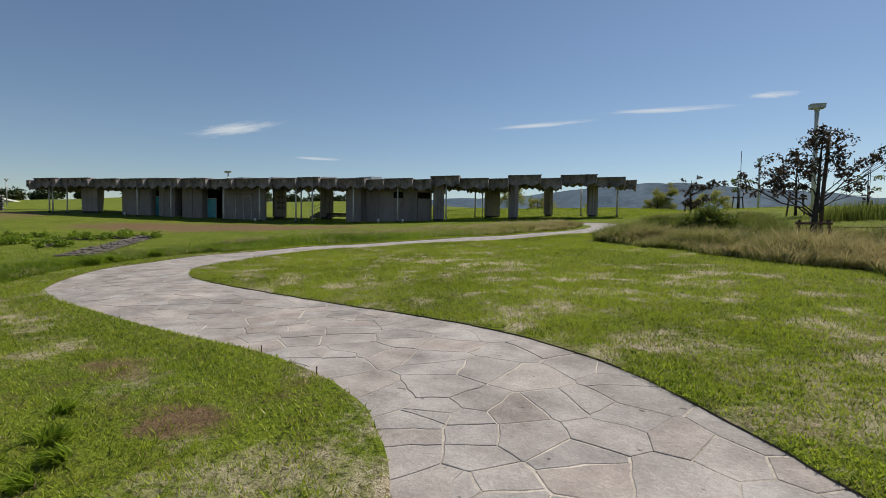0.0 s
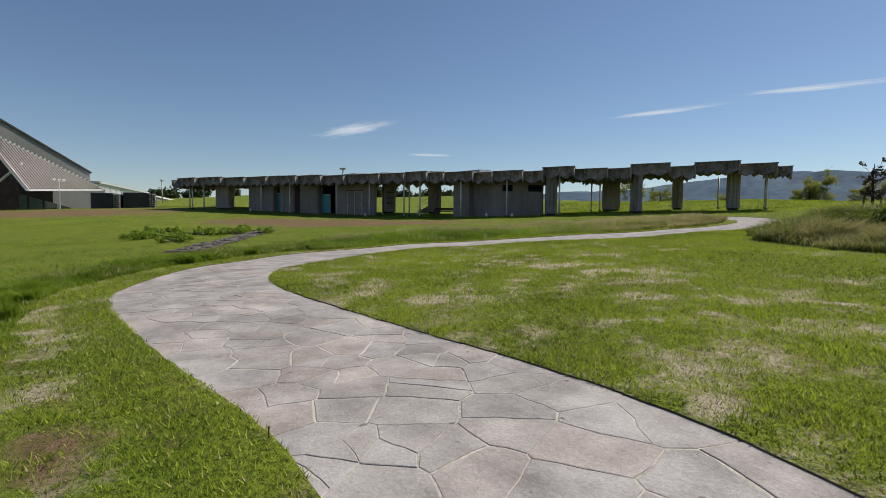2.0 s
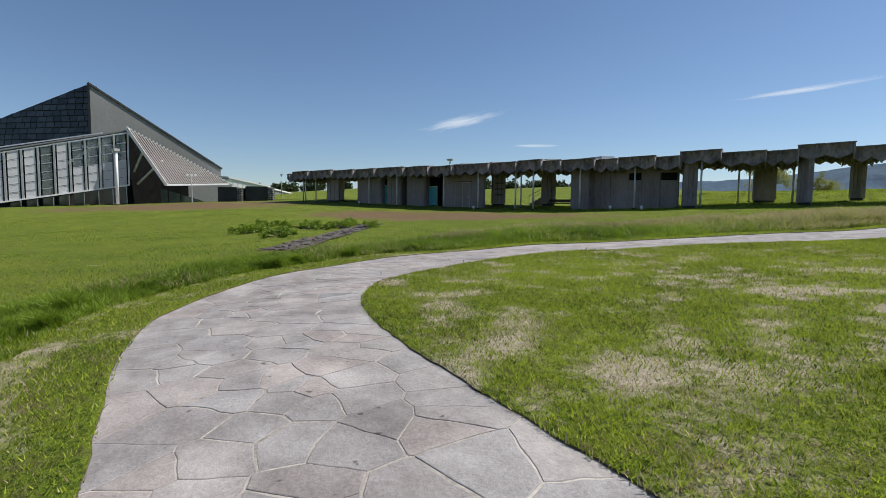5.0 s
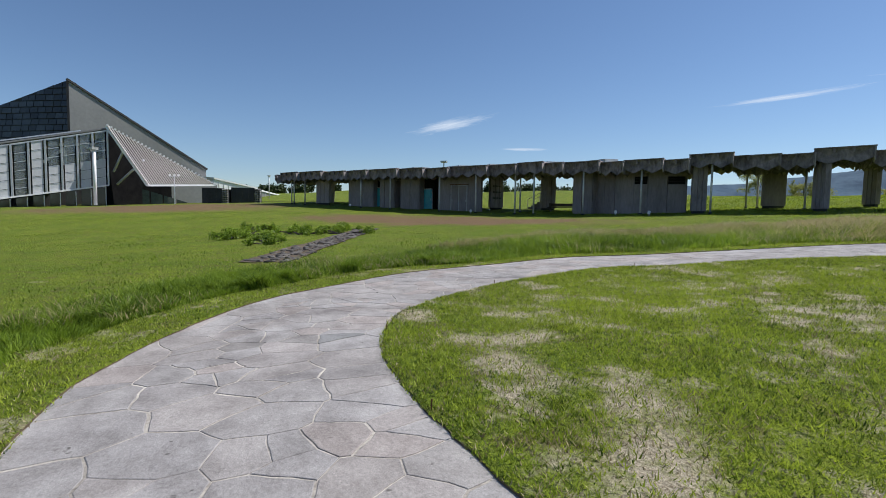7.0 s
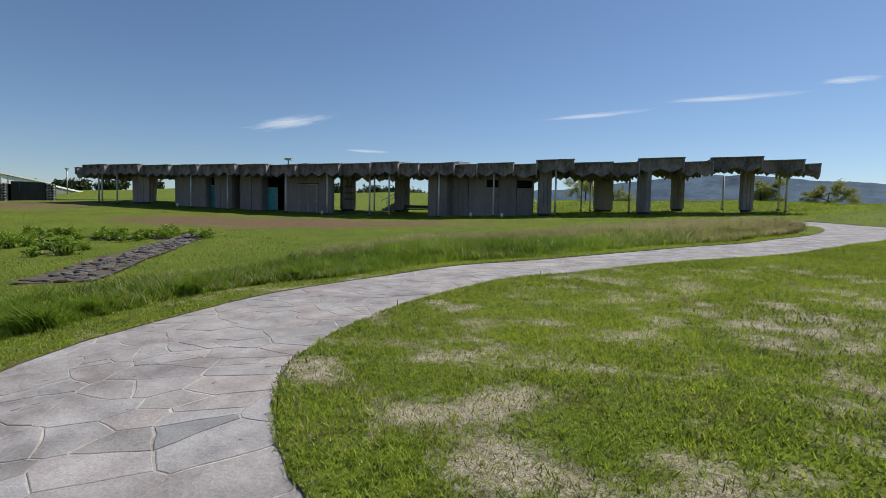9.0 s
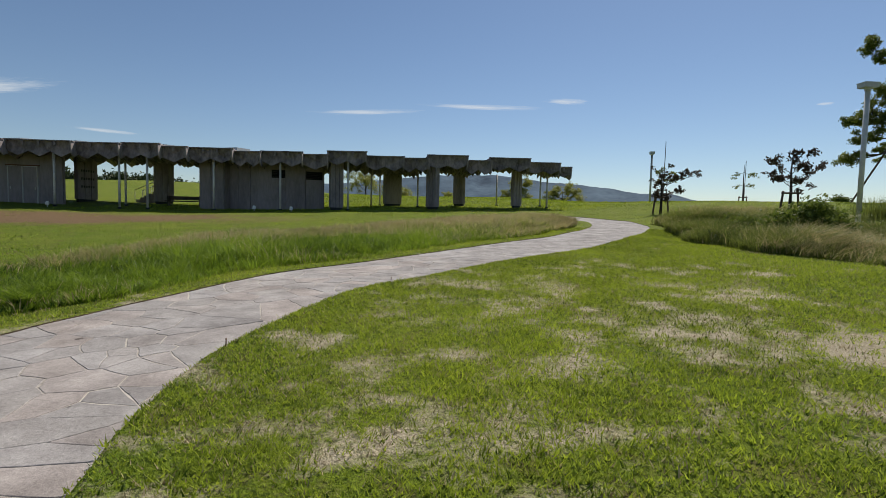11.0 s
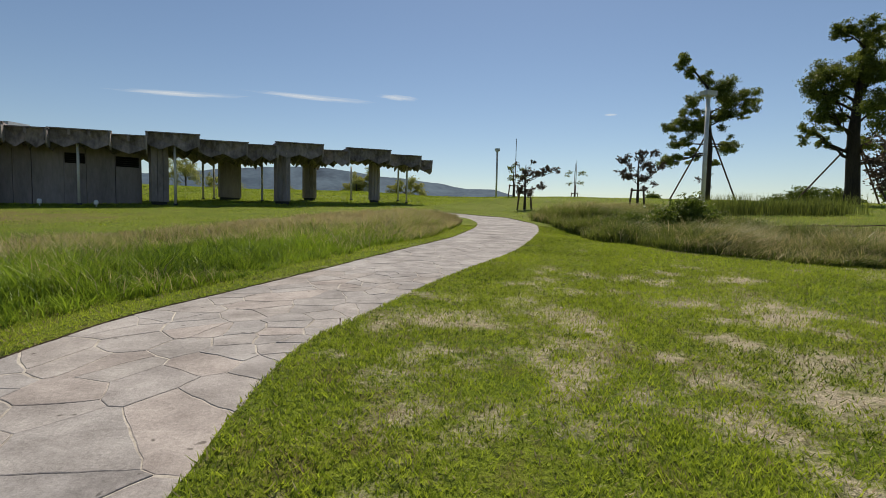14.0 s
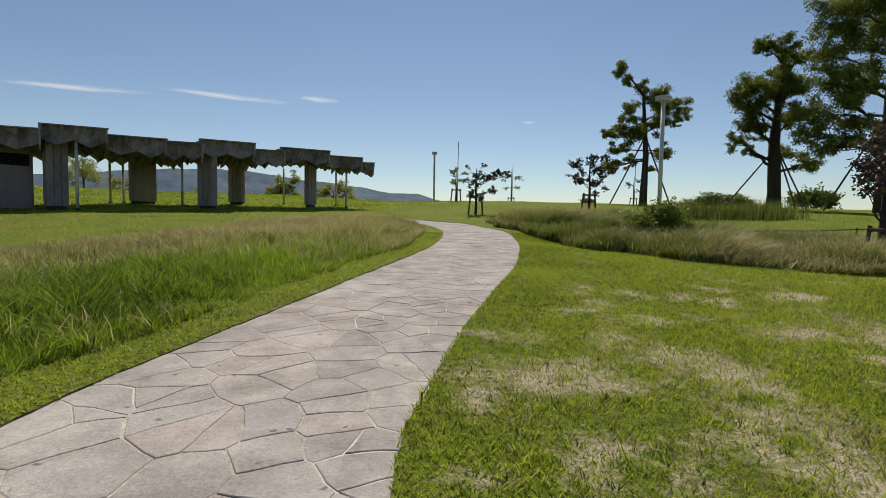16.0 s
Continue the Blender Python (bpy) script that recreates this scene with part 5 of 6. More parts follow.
def tree(name, base, trunk, clumps, leaves, leaf, leaf_mat, label, seed, twigs=5, group="", puff=1.0, tall=1.0):
    """trunk: list of (x, y, z, radius) from the base; clumps: (x, y, z, radius, height on the trunk 0..1), all relative to the base."""
    rnd = random.Random(seed)
    x0, y0 = base
    trunk = [(a, b, c * tall, r) for a, b, c, r in trunk]
    clumps = [(a, b, c * tall, r, f) for a, b, c, r, f in clumps]
    z0 = gz(x0, y0)
    t = thing(name, (x0, y0, z0), label, "tree", group)
    o = Vector((x0, y0, z0))
    pts = [o + Vector(p[:3]) for p in trunk]
    pts[0].z -= 0.1
    part("trunk", Build().tube(pts, [p[3] for p in trunk], 10), BARK, t, smooth=True)
    centres, radii = [], []
    for cx, cy, cz, r, f in clumps:
        r *= puff
        q = f * (len(pts) - 1)
        i = min(int(q), len(pts) - 2)
        root = pts[i].lerp(pts[i + 1], q - i)
        end = o + Vector((cx, cy, cz))
        rr = trunk[i][3] * 0.3
        way = wobbly(root, end, 4, 0.07, rnd)
        lb = Build().tube(way, [rr * (1 - 0.75 * j / 4) for j in range(5)], 7)
        for j in range(twigs):
            m = way[2 + j % 3]
            e = end + Vector((rnd.gauss(0, 1), rnd.gauss(0, 1), rnd.gauss(0.15, .8))).normalized() * r * rnd.uniform(.55, 1.15)
            tw = wobbly(m, e, 3, 0.08, rnd)
            lb.tube(tw, [rr * .32, rr * .22, rr * .14, rr * .05], 5)
            centres += [tuple(e), tuple(tw[2])]
            radii += [r * rnd.uniform(.38, .75), r * rnd.uniform(.25, .5)]
        part("limb", lb, BARK, t, smooth=True)
        centres.append(tuple(end))
        radii.append(r * .5)
    part("crown", tri_mesh("crown", leaf_tris(centres, radii, leaves, leaf, 0.75, seed)), leaf_mat, t)
    return t


def prop(base, feet, height, label="dark round timber props tied to a tree"):
    """Slanting support poles round a tree."""
    x, y = base
    t = thing("tree_support", (x, y, gz(x, y)), label, "tree support", "tree supports")
    for fx, fy in feet:
        part("prop", Build().tube([(x + fx, y + fy, gz(x + fx, y + fy) - .1), (x + fx * .06, y + fy * .06, gz(x, y) + height)], 0.06, 8), STAKE, t)
    part("tie", Build().tube([(x, y, gz(x, y) + height - .12), (x, y, gz(x, y) + height + .05)], 0.24, 10), STAKE, t)


tree("camphor_tree", (7.46, 47.23), [(0, 0, 0, .34), (0.05, 0, 2, .27), (0.1, 0, 4.2, .23), (0, 0.1, 6.3, .17), (-.3, 0, 9.2, .11), (-1.4, 0, 10.5, .06)],
     [(-2.3, .2, 11.1, .62, 1), (-1.7, -.2, 10.4, .45, .97), (-.6, .1, 9.9, .5, .9), (.4, -.2, 8.6, .95, .75), (1.7, .4, 8.2, .9, .66), (2.8, -.2, 8.2, .7, .62), (3.1, .3, 7.4, .5, .58), (-1.5, .3, 7.8, .75, .66), (-2.4, 0, 6.5, .7, .58),
      (-3.0, .3, 5.8, .45, .55), (-1.2, -.4, 5.7, .8, .52), (1.3, .2, 6.8, .7, .6), (-2.2, .3, 4.6, .6, .44), (1.3, -.3, 4.6, .65, .45), (2.0, .2, 4.4, .4, .42), (-3.4, .1, 3.0, .55, .36), (-2.7, -.2, 3.3, .4, .36), (-1.2, .3, 3.7, .45, .38), (.7, .2, 3.0, .35, .33), (.1, .5, 6.8, .6, .6)],
     46000, 0.07, LEAF, "tall slender camphor tree with open clumped crown", 21, 9, "", 1.15, 0.95)
prop((7.46, 47.23), ((-2.6, .6), (2.2, -.4), (-.9, -1.6)), 5.2)
tree("camphor_tree", (15.7, 43.1), [(0, 0, 0, .56), (0, 0, 1.2, .46), (-.1, 0, 3.0, .44), (-.2, 0, 5.0, .38), (-.05, 0, 8, .22), (.1, 0, 11.4, .08)],
     [(-1.6, .2, 12.2, .6, .97), (-.9, -.2, 12.0, .5, .97), (.2, -.2, 11.8, .75, 1), (-.1, .2, 10.5, .6, .92), (-2.5, .2, 8.8, .95, .74), (-1.0, -.4, 8.7, .95, .76), (-3.3, .1, 8.0, .7, .7), (-1.7, .3, 7.3, .8, .65), (.8, .2, 8.6, 1.0, .78), (-2.4, -.2, 6.2, .85, .58), (-1.3, .2, 5.8, .65, .55),
      (-3.4, .1, 5.0, .6, .46), (-2.2, .3, 4.4, .4, .42), (1.5, .1, 11.2, .9, .9), (1.9, .3, 9.9, 1.05, .8), (1.4, -.3, 6.9, 1.0, .62), (1.2, .3, 4.6, .8, .48), (2.6, .1, 3.5, .7, .36)],
     56000, 0.075, LEAF, "big camphor tree with a thick dark trunk", 22, 9, "", 1.2)
prop((15.7, 43.1), ((-3.6, .8), (2.6, .6), (.8, -2.2)), 4.4)
tree("camphor_tree", (19.7, 38.3), [(0, 0, 0, .55), (0, 0, 2, .46), (.1, 0, 5, .4), (0, 0, 9, .28), (.2, 0, 14, .12)],
     [(-4.3, .2, 13.3, 1.2, .92), (-2.4, 0, 13.7, 1.3, .96), (-.6, .3, 12.9, 1.2, .95), (-4.7, -.2, 11.9, 1.0, .85), (-3.5, .3, 11, 1.2, .82), (-1.6, -.3, 10.6, 1.2, .82), (-4.9, .2, 10.2, .9, .76), (-3.1, -.2, 9.1, 1.25, .7), (-5.1, .1, 8.4, 1.05, .66), (-1.2, .4, 8.7, 1.0, .7), (-5.5, .2, 6.5, 1.1, .56), (-3.5, -.3, 6.8, 1.15, .58),
      (-2.0, .3, 6.1, .9, .55), (-6.2, 0, 4.9, .8, .46), (-4.3, .2, 4.4, .9, .44), (-2.7, -.2, 4.9, .75, .46), (0, 0, 15.3, 1.5, 1), (1.8, .2, 13, 1.5, .92), (2.8, -.2, 10.6, 1.5, .8), (3.2, .2, 8.0, 1.4, .68), (1.6, .3, 6.0, 1.1, .55)],
     84000, 0.08, LEAF, "big leafy camphor tree on the rise", 23, 9, "", 1.2)
prop((19.7, 38.3), ((-4.3, .4), (2.4, .6), (-1.2, -2.0)), 6.4)
# bronze-leaved young tree beside the lamp
tree("young_cherry_tree", (-0.56, 21.4), [(0, 0, 0, .13), (0, 0, .9, .11), (.03, 0, 1.5, .09), (.08, .05, 2.4, .06), (.1, 0, 3.3, .04), (.15, 0, 4.1, .02)],
     [(-.8, -.3, 3.3, .5, .5), (-1.4, -.8, 2.9, .55, .4), (-1.9, -1.2, 2.5, .4, .35), (.1, 0, 4.0, .45, 1), (.6, .4, 4.1, .4, .8), (.4, .2, 3.5, .5, .7), (-.3, -.2, 3.8, .45, .75), (.9, .5, 3.0, .4, .5), (1.7, 1.0, 3.3, .45, .45), (2.2, 1.4, 3.5, .4, .5), (1.1, .6, 2.3, .35, .4), (-1.1, -.5, 2.3, .4, .35), (-.2, .2, 3.1, .4, .6)],
     3400, 0.06, REDLEAF, "young tree with sparse bronze leaves tied to stakes", 24, 8)


def stake_frame(x, y, h=1.05, w=0.55, label="two dark stakes with a crossbar beside a tree"):
    z = gz(x, y)
    t = thing("tree_stake", (x, y, z), label, "tree stake", "tree stakes")
    for s in (-1, 1):
        part("stake", Build().tube([(x + s * w * 1.1, y + .05, z - .15), (x + s * w * .8, y, z + h)], 0.055, 8), STAKE, t)
    part("crossbar", Build().tube([(x - w * 1.05, y - .06, z + h - .12), (x + w * 1.05, y - .06, z + h - .12)], 0.05, 8), STAKE, t)


stake_frame(-0.56, 21.4, 1.3, 0.5)
z = gz(-0.38, 21.5)
pole = thing("support_pole", (-0.38, 21.5, z), "tall dark timber pole beside the young tree", "pole")
part("shaft", Build().tube([(-0.38, 21.5, z - .15), (-0.36, 21.5, z + 2.0), (-0.24, 21.6, z + 4.1)], [.07, .065, .055], 9), STAKE, pole, smooth=True)
part("tie", Build().tube([(-0.47, 21.45, z + 1.55), (-0.36, 21.5, z + 1.7)], .09, 9), BARK, pole)


def sapling(x, y, clumps, h, leaves, seed, label, pole=0.0, mat=None):
    tree("sapling", (x, y), [(0, 0, 0, .09), (.02, 0, h * .35, .07), (-.03, 0, h * .7, .045), (.02, 0, h, .02)], clumps, leaves, 0.085, mat or REDLEAF, label, seed, 6, "saplings on the slope")
    stake_frame(x, y, 1.15, 0.42)
    if pole:
        z = gz(x, y)
        t = thing("bamboo_pole", (x + .12, y + .05, z), "tall thin dark bamboo pole tied to a sapling", "pole")
        part("culm", Build().tube([(x + .12, y + .05, z - .1), (x + .15, y + .05, z + pole)], [.04, .025], 8), STAKE, t)


sapling(-8.19, 39.4, [(-.3, 0, 1.1, .4, .3), (.25, .1, 1.2, .4, .35), (-.3, 0, 1.9, .4, .5), (.1, .1, 2.4, .35, .8), (.6, 0, 2.1, .4, .5), (1.1, .2, 2.4, .3, .55), (1.6, .2, 2.5, .3, .6), (2.1, .3, 2.5, .25, .6), (1.1, 0, 1.4, .3, .4), (-.6, 0, 2.9, .15, .7), (.5, 0, 3.0, .15, .9)], 2.8, 1300, 31, "sparse sapling with a long side branch and bronze leaves")
sapling(-1.9, 37.2, [(-.8, 0, 2.7, .4, .6), (.5, 0, 2.5, .55, .6), (-.4, .1, 1.9, .5, .4), (.5, 0, 1.6, .5, .4), (1.2, .1, 2.4, .35, .5), (.1, 0, 3.1, .35, .9), (-1.0, 0, 2.1, .3, .4), (1.0, 0, 3.2, .3, .7)], 3.2, 1800, 32, "leafy sapling tied to dark stakes")
sapling(-7.0, 52.5, [(-.3, 0, 2.6, .4, .7), (.6, 0, 1.9, .45, .5), (.9, 0, 2.5, .35, .7), (-.2, 0, 1.7, .35, .5)], 2.9, 500, 33, "thin sapling tied to a tall pole", 5.2, LEAF)
sapling(2.6, 67.9, [(-.8, 0, 3.4, .4, .8), (.9, 0, 3.3, .5, .8), (.7, 0, 2.2, .35, .5), (-.6, 0, 2.2, .3, .5)], 4.6, 500, 34, "thin sapling with sparse leaves", 5.0, LEAF)
sapling(14.5, 61.0, [(-.5, 0, 2.6, .4, .7), (.6, 0, 3.0, .4, .8), (.5, 0, 1.8, .3, .5)], 3.4, 250, 35, "nearly bare thin sapling", 4.6, REDLEAF)


def bush(x, y, lumps, leaves, leaf, mat, label, seed, name="bush"):
    z = gz(x, y)
    t = thing(name, (x, y, z), label, "bush")
    rnd = random.Random(seed)
    st = Build()
    for lx, ly, lz, r in lumps:
        for j in range(3):
            st.tube(wobbly((x + rnd.uniform(-.2, .2), y + rnd.uniform(-.2, .2), z - .05), (x + lx + rnd.uniform(-r, r) * .5, y + ly, z + lz), 3, .08, rnd), [.03, .025, .018, .008], 5)
    part("stems", st, BARK, t)
    part("foliage", tri_mesh("foliage", leaf_tris([(x + a, y + b, z + c) for a, b, c, r in lumps], [r for a, b, c, r in lumps], leaves, leaf, .85, seed)), mat, t)


bush(-4.7, 25.6, [(0, 0, .7, .95), (.7, .2, .9, .8), (-.7, .1, .8, .75), (.1, 0, 1.25, .7), (1.1, .1, .5, .7)], 13000, 0.06, BUSHLEAF, "dense round green bush in the bank grass", 41)
bush(-7.0, 25.6, [(0, 0, .5, .65), (.5, .1, .65, .55), (-.5, 0, .45, .5)], 6000, 0.05, BUSHLEAF, "small bush in the bank grass", 42)
bush(-8.2, 29.0, [(0, 0, .25, .35), (.5, -.6, .3, .4), (.3, -.3, .4, .35)], 2600, 0.05, BUSHLEAF, "low bush at the foot of the bank", 43)
bush(64.5, 112.3, [(.78 * u, -.61 * u, (6.2 - .05 * u * u) * .5 * k, 1.9 + .5 * math.sin(u * 2.1)) for u in range(-8, 9, 2) for k in (.5, 1.0, 1.5)], 22000, 0.2, BUSHLEAF, "wide dark evergreen hedge on the far rise", 44, "hedge")
bush(8.5, 60.0, [(0, 0, .5, .7), (.6, 0, .5, .5)], 1500, 0.09, BUSHLEAF, "small round bush on the slope", 45)
bush(31.0, 55.0, [(0, 0, 1.2, 1.6), (1.8, 0, 1.0, 1.5), (-1.6, 0, 1.0, 1.2)], 5000, 0.15, BUSHLEAF, "round bush beside the trees", 46)
# weedy clump near the drain
WEEDS = ((-33.2, 12.0), (-36.5, 13.2), (-34.5, 10.2), (-30.0, 7.6), (-38.5, 11.0), (-33.5, 6.8), (-37.0, 8.0), (-41.0, 9.0))
for i, (x, y) in enumerate(WEEDS):
    rw = random.Random(80 + i)
    bush(x, y, [(rw.uniform(-2.2, 2.2), rw.uniform(-1.0, 1.0), rw.uniform(.05, .2), rw.uniform(.2, .45)) for _ in range(7)], 1900, 0.06, TALL, "low clump of bright weeds by the drain", 47 + i, "weed_patch")


# willows and scrub behind the pavilion
def far_tree(x, y, h, r, leaves, seed, label, mat=None):
    rnd = random.Random(seed)
    cl = [(rnd.uniform(-r, r), rnd.uniform(-r, r) * .6, h * rnd.uniform(.3, .95), r * rnd.uniform(.28, .5), rnd.uniform(.3, 1)) for _ in range(9)]
    tree("willow_tree", (x, y), [(0, 0, 0, .22), (.1, 0, h * .3, .17), (-.1, 0, h * .6, .11), (0, 0, h * .9, .05)], cl, leaves * 2, 0.14, mat or PALELEAF, label, seed, 5, "scrub trees on the crest", 1.35)


for x, y, h, r, nl, sd_ in ((-32.4, 122, 7.2, 3.6, 6000, 51), (-21, 118, 4.6, 2.8, 4000, 52), (-75, 130, 9.0, 4.2, 4500, 53), (-66, 128, 5.5, 3.6, 3500, 54), (-48, 122, 3.4, 2.2, 1800, 55), (-10, 118, 2.4, 2.6, 1600, 56)):
    far_tree(x, y, h, r, nl, sd_, "pale green scrubby willow beyond the pavilion")


# small short posts on the crest
for i, (x, y) in enumerate(((9.5, 78), (12.0, 77.5), (15.0, 77), (18.5, 76))):
    z = gz(x, y)
    t = thing("bollard_light", (x, y, z), "small bent bollard light on the crest", "bollard light", "bollard lights")
    part("stem", Build().tube([(x, y, z - .1), (x, y, z + .75), (x + .12, y, z + .85)], .05, 8), GREYPOLE, t)
    part("head", Build().box((x + .2, y, z + .86), (.3, .14, .07)), GREYPOLE, t)

# rope and posts along the bank
rope = thing("rope_fence", (2, 25.5, gz(2, 25.5)), "low dark rope fence along the bank", "fence")
fp = [(-2.5 + i * 2.6, 26.5 - i * 0.75) for i in range(7)]
for i, (x, y) in enumerate(fp):
    z = gz(x, y)
    part("post", Build().tube([(x, y, z - .1), (x, y, z + .30)], .04, 8), STAKE, rope)
    if i:
        px, py = fp[i - 1]
        part("rope", Build().tube([(px, py, gz(px, py) + .25), ((x + px) / 2, (y + py) / 2, (z + gz(px, py)) / 2 + .22), (x, y, z + .25)], .025, 6), STAKE, rope)


# marking pegs beside the paving
def peg(a, w, h=0.07):
    x, y = (float(v) for v in on_path(a, w))
    z = gz(x, y) + .02
    t = thing("marker_peg", (x, y, z), "rusty steel marker peg beside the paving", "peg", "marker pegs")
    part("shaft", Build().tube([(x, y, z - .08), (x + .005, y, z + h)], .005, 6), RUST, t)
    part("tip", Build().tube([(x + .005, y, z + h), (x + .005, y, z + h + .015)], .007, 6), RUST, t)


def nearest_a(x, y):
    w, a = path_coords(x, y)
    return float(a[0])


for x, y, side in ((-3.6, 2.6, 1), (-12.6, 6.1, -1), (-10.3, 5.4, -1), (-14.5, 9.0, -1), (-14.6, 12.6, -1), (-4.6, 3.0, 1)):
    peg(nearest_a(x, y), side * (HALF + 0.03))


# ---- distance: woods and hills ----
def far_wood(name, x0, y0, x1, y1, h, n, label):
    g = np.random.default_rng(int(abs(x0)))
    t = g.random(n)
    cs = np.stack([x0 + (x1 - x0) * t, y0 + (y1 - y0) * t], 1) + g.normal(0, 4, (n, 2))
    hh = h * g.uniform(.55, 1.0, n)
    cs = [(c[0], c[1], gz(c[0], c[1]) + q * .55) for c, q in zip(cs, hh)]
    tagged(part(name, tri_mesh(name, leaf_tris(cs, hh * .6, 26000, .5, 1.0, 9)), FOREST), label, "woodland", kind="stuff")


far_wood("far_woodland", -230, 20, -195, 110, 4.5, 80, "dark line of distant woodland")
far_wood("far_woodland", -195, 110, -150, 150, 6, 50, "dark line of distant woodland behind the pavilion")


def hills():
    prof = [(-24, 0.4), (-14, 0.9), (-9.2, 2.05), (-5.7, 2.95), (-3, 2.9), (0, 3.4), (3.4, 3.8), (9, 4.35), (13, 4.8), (16, 4.85), (22, 4.45), (25, 4.0), (30, 3.5), (37, 3.2), (45, 2.4), (55, 1.4), (70, 0.6)]
    az, el = np.array([p[0] for p in prof]), np.array([p[1] for p in prof])
    n, m = 260, 16
    A = np.linspace(-24, 70, n)
    co = []
    for j in range(m + 1):
        f = j / m
        for a in A:
            top = np.interp(a, az, el)
            e = top * f + 0.14 * f * (vnoise(a, 0, 0.7, 61) - .5) + 0.07 * f * (vnoise(a, 0, 2.3, 62) - .5)
            R = 2500 + 900 * f + 150 * (vnoise(a, f * 3, 0.35, 63) - .5) + 60 * (vnoise(a, f * 5, 1.1, 64) - .5)
            r = radians(a)
            co.append((-math.sin(r) * R, math.cos(r) * R, 1.5 + math.tan(radians(float(e))) * R - (1 - f) * 30))
    b = Build().add(co, [(j * n + i, j * n + i + 1, (j + 1) * n + i + 1, (j + 1) * n + i) for j in range(m) for i in range(n - 1)])
    tagged(part("backdrop_hills", b, HILL, smooth=True), "wooded hills on the horizon with blue haze in their colour", "hills", kind="structure")


hills()


# ---- thin cirrus streaks ----
def cloud_material(seed, stretch):
    m, nt, b = nodes_of("cirrus")
    nt.nodes.remove(b)
    tc = nt.nodes.new("ShaderNodeTexCoord")
    gr = nt.nodes.new("ShaderNodeVectorMath")
    gr.operation = "MULTIPLY_ADD"
    gr.inputs[1].default_value, gr.inputs[2].default_value = (2, 2, 0), (-1, -1, 0)
    nt.links.new(tc.outputs["UV"], gr.inputs[0])
    ln = nt.nodes.new("ShaderNodeVectorMath")
    ln.operation = "LENGTH"
    nt.links.new(gr.outputs[0], ln.inputs[0])
    n = noise_node(nt, 2.2, 6, stretch, 0.7, "UV")
    n.node.inputs["Scale"].default_value = 2.2 + seed * 0.13
    s = nt.nodes.new("ShaderNodeMath")
    s.operation = "MULTIPLY_ADD"
    nt.links.new(n, s.inputs[0])
    s.inputs[1].default_value = 1.5
    s2 = nt.nodes.new("ShaderNodeMath")
    s2.operation = "SUBTRACT"
    s2.inputs[0].default_value = 0.1
    nt.links.new(ln.outputs["Value"], s2.inputs[1])
    nt.links.new(s2.outputs[0], s.inputs[2])
    fac = ramp(nt, s.outputs[0], [(0.05, (0, 0, 0)), (0.9, (0.8, 0.8, 0.8))])
    tr, em, mx = nt.nodes.new("ShaderNodeBsdfTransparent"), nt.nodes.new("ShaderNodeEmission"), nt.nodes.new("ShaderNodeMixShader")
    em.inputs[0].default_value, em.inputs[1].default_value = (0.80, 0.86, 0.92, 1), 0.85
    nt.links.new(fac, mx.inputs[0])
    nt.links.new(tr.outputs[0], mx.inputs[1])
    nt.links.new(em.outputs[0], mx.inputs[2])
    nt.links.new(mx.outputs[0], nt.nodes["Material Output"].inputs[0])
    return m


def cloud(az0, el0, az1, el1, thick, seed):
    """A wisp from one bearing (degrees left of +y) and height to another, far away."""
    R, n = 4300, 12
    co, uv = [], []
    for i in range(n + 1):
        t = i / n
        a, e = radians(az0 + (az1 - az0) * t), el0 + (el1 - el0) * t
        for s in (-1, 1):
            ee = radians(e + s * thick / 2)
            co.append((-math.sin(a) * R * math.cos(ee), math.cos(a) * R * math.cos(ee), R * math.sin(ee)))
            uv.append((t, (s + 1) / 2))
    me = bpy.data.meshes.new("cirrus_cloud")
    me.from_pydata(co, [], [(2 * i, 2 * i + 2, 2 * i + 3, 2 * i + 1) for i in range(n)])
    lay = me.uv_layers.new(name="UVMap")
    for lp in me.loops:
        lay.data[lp.index].uv = uv[lp.vertex_index]
    ob = part("backdrop_cirrus", me, cloud_material(seed, (1.6, 2.2, 1)))
    ob.visible_shadow = False
    tagged(ob, "thin white cirrus wisp in the blue sky", "cloud", kind="structure")


for args in ((66.0, 8.7, 54.5, 11.1, 1.7, 1), (34.6, 10.85, 19.8, 11.7, 0.7, 2), (22.6, 12.35, 6.2, 12.0, 0.75, 3), (8.0, 12.8, 2.2, 12.55, 0.8, 4), (55.5, 7.35, 48.5, 7.25, 0.45, 5), (-17.3, 10.88, -19.2, 10.86, 0.35, 6)):
    cloud(*args)


# ---- crazy paving ----
def clip(poly, nx, ny, c):
    """Keeps the part of poly where nx*x + ny*y <= c."""
    out = []
    for i in range(len(poly)):
        p, q = poly[i], poly[(i + 1) % len(poly)]
        dp, dq = nx * p[0] + ny * p[1] - c, nx * q[0] + ny * q[1] - c
        if dp <= 0:
            out.append(p)
        if dp * dq < 0:
            t = dp / (dp - dq)
            out.append((p[0] + (q[0] - p[0]) * t, p[1] + (q[1] - p[1]) * t))
    return out


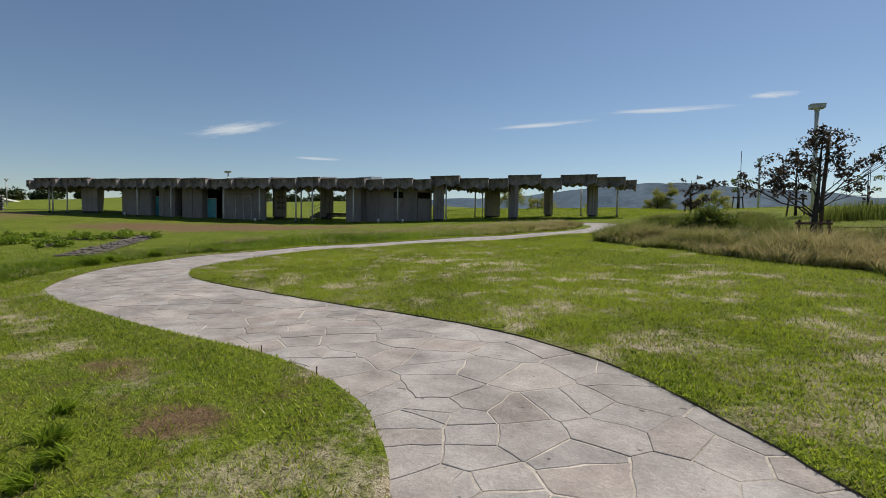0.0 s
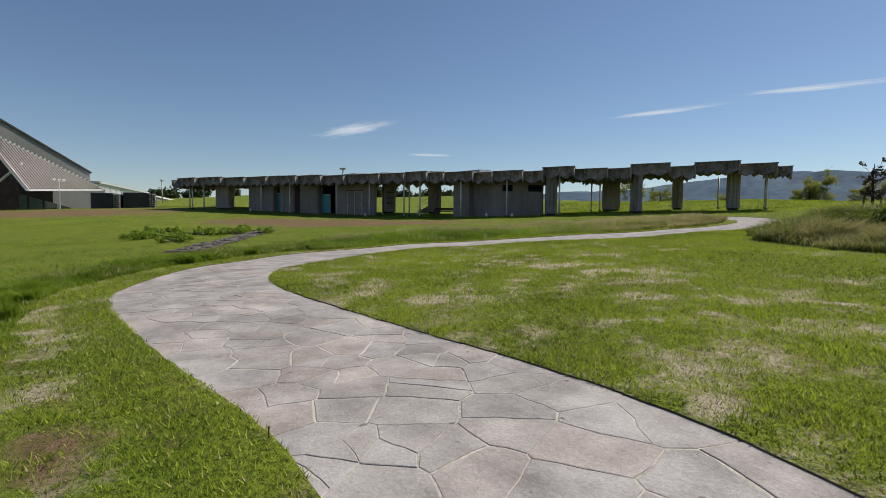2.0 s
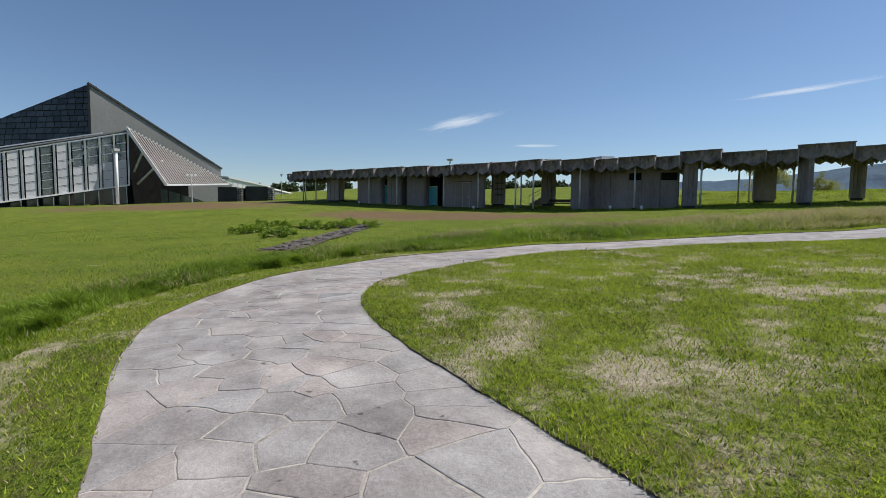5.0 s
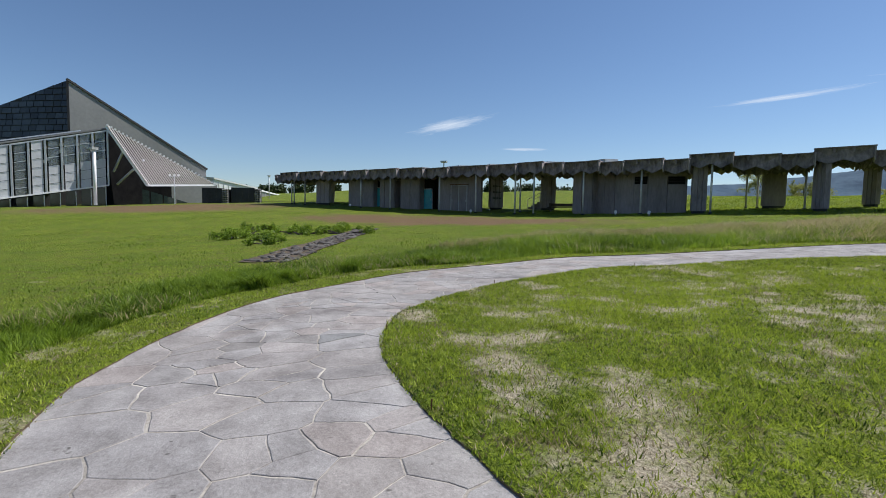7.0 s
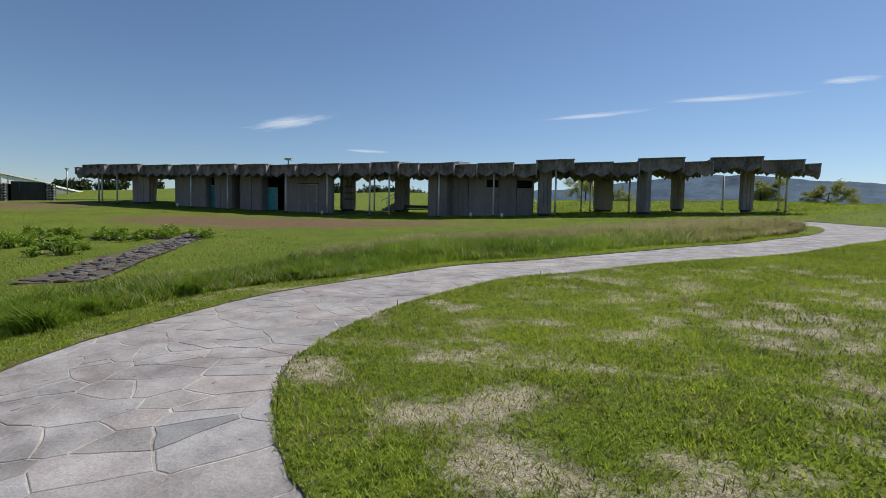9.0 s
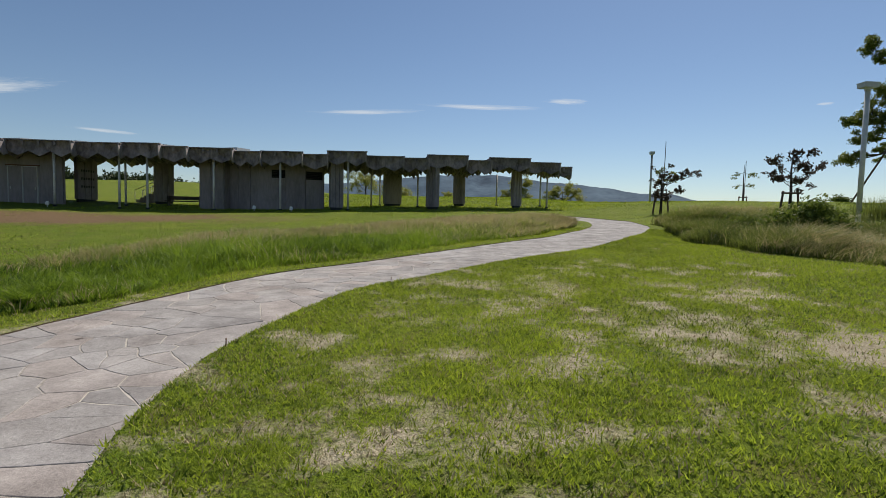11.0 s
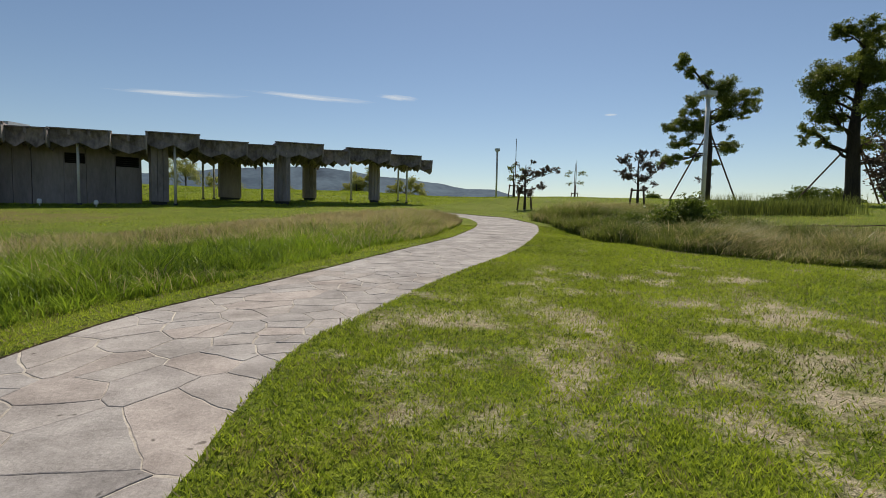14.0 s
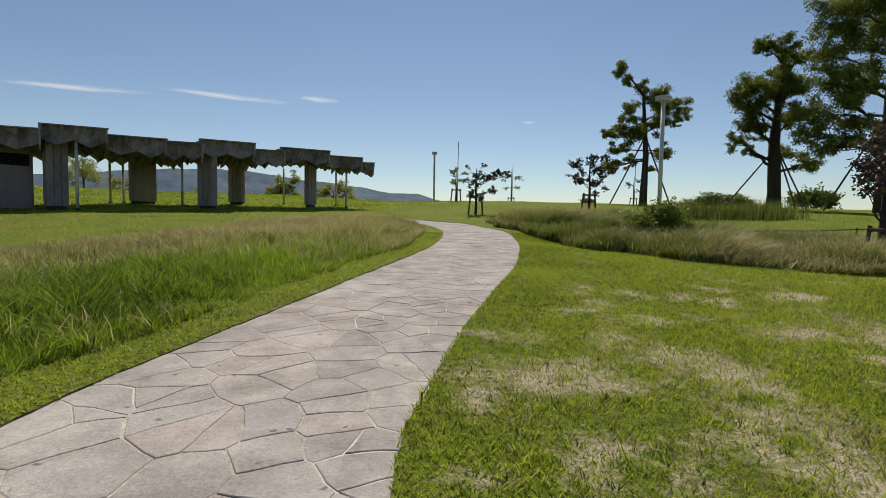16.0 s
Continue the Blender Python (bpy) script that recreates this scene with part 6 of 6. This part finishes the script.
def make_paving():
    rnd = random.Random(77)
    L = float(ARC[-1])
    bed, n = Build(), int(L / 0.2)
    rows = []
    for i in range(n + 1):
        a = min(L, i * 0.2)
        for w in (-HALF - .1, -HALF / 2, 0, HALF / 2, HALF + .1):
            x, y = on_path(a, w)
            rows.append((float(x), float(y), gz(x, y) - 0.0066))
    bed.add(rows, [(5 * i + j, 5 * i + j + 1, 5 * i + j + 6, 5 * i + j + 5) for i in range(n) for j in range(4)])
    walkway = tagged(part("pavement", bed, MORTAR, smooth=True), "winding path of grey crazy paving stones", "path", kind="structure")
    sites = []
    a = 0.0
    while a < L:
        step = rnd.uniform(.28, .52)
        k = rnd.choice((4, 4, 5, 6, 7))
        off = rnd.uniform(-.2, .2)
        for i in range(k):
            if rnd.random() > 0.1:
                sites.append((a + rnd.uniform(-.2, .2), -HALF + (i + .5) * 2 * HALF / k + off + rnd.uniform(-.16, .16)))
        a += step
    for _ in range(150):
        ca, cw = rnd.choice(sites)
        sites.append((ca + rnd.choice((-1, 1)) * rnd.uniform(.13, .24), max(-1.15, min(1.15, cw + rnd.uniform(-.22, .22)))))
    singles, rest = 0, Build()
    for si, (sa, sw) in enumerate(sites):
        poly = [(sa - 2, -HALF - .03), (sa + 2, -HALF - .03), (sa + 2, HALF + .03), (sa - 2, HALF + .03)]
        for oa, ow in sites:
            da, dw = oa - sa, ow - sw
            if (da or dw) and abs(da) < 2.2:
                poly = clip(poly, da, dw, (oa * oa + ow * ow - sa * sa - sw * sw) / 2)
                if len(poly) < 3:
                    break
        if len(poly) < 3:
            continue
        area = abs(sum(p[0] * q[1] - q[0] * p[1] for p, q in zip(poly, poly[1:] + poly[:1]))) / 2
        if area < 0.006:
            continue
        fine = []
        for p, q in zip(poly, poly[1:] + poly[:1]):
            m = max(1, int(math.hypot(q[0] - p[0], q[1] - p[1]) / 0.11))
            for j in range(m):
                fx, fy = p[0] + (q[0] - p[0]) * j / m, p[1] + (q[1] - p[1]) * j / m
                fx2 = fx + 0.05 * (float(vnoise(fx, fy, 2.2, 71)) - .5) + 0.028 * (float(vnoise(fx, fy, 11.0, 73)) - .5)
                fy2 = fy + (0.05 * (float(vnoise(fx, fy, 2.2, 72)) - .5) + 0.028 * (float(vnoise(fx, fy, 11.0, 74)) - .5)) * (0 if abs(fy) > HALF else 1)
                fine.append((fx2, fy2))
        ca, cw = sum(p[0] for p in fine) / len(fine), sum(p[1] for p in fine) / len(fine)
        rings = []
        tilt_a, tilt_w, up = rnd.uniform(-.002, .002), rnd.uniform(-.002, .002), rnd.uniform(-.0005, .0035)
        joint = rnd.choice((.003, .005, .007, .010, .014))
        for inset, dz in ((joint, -0.03), (joint, -0.006), (joint + 0.006, -0.003)):
            ring = []
            for pa, pw in fine:
                d = math.hypot(pa - ca, pw - cw) or 1
                f = max(0.3, 1 - inset / d)
                qa, qw = min(max(ca + (pa - ca) * f, 0), L), cw + (pw - cw) * f
                x, y = on_path(qa, qw)
                ring.append((float(x), float(y), gz(x, y) + dz + (up + tilt_a * (pa - ca) + tilt_w * (pw - cw) if dz > -.02 else 0)))
            rings.append(ring)
        m = len(fine)
        b = Build() if singles < 300 and 9 < sa < 47 else rest
        b.add([p for r in rings for p in r], [(r * m + i, r * m + (i + 1) % m, (r + 1) * m + (i + 1) % m, (r + 1) * m + i) for r in range(2) for i in range(m)] + [tuple(range(2 * m, 3 * m))])
        if b is not rest:
            singles += 1
            part("paving_stone", b, DARKSTONE if any(math.dist(on_path(ca, cw), q) < 0.27 for q in ((-12.8, 5.3), (-13.1, 4.55), (-12.35, 5.0))) else STONE, walkway)
    if rest.v:
        tagged(part("far_paving", rest, STONE, walkway), kind="stuff")


make_paving()
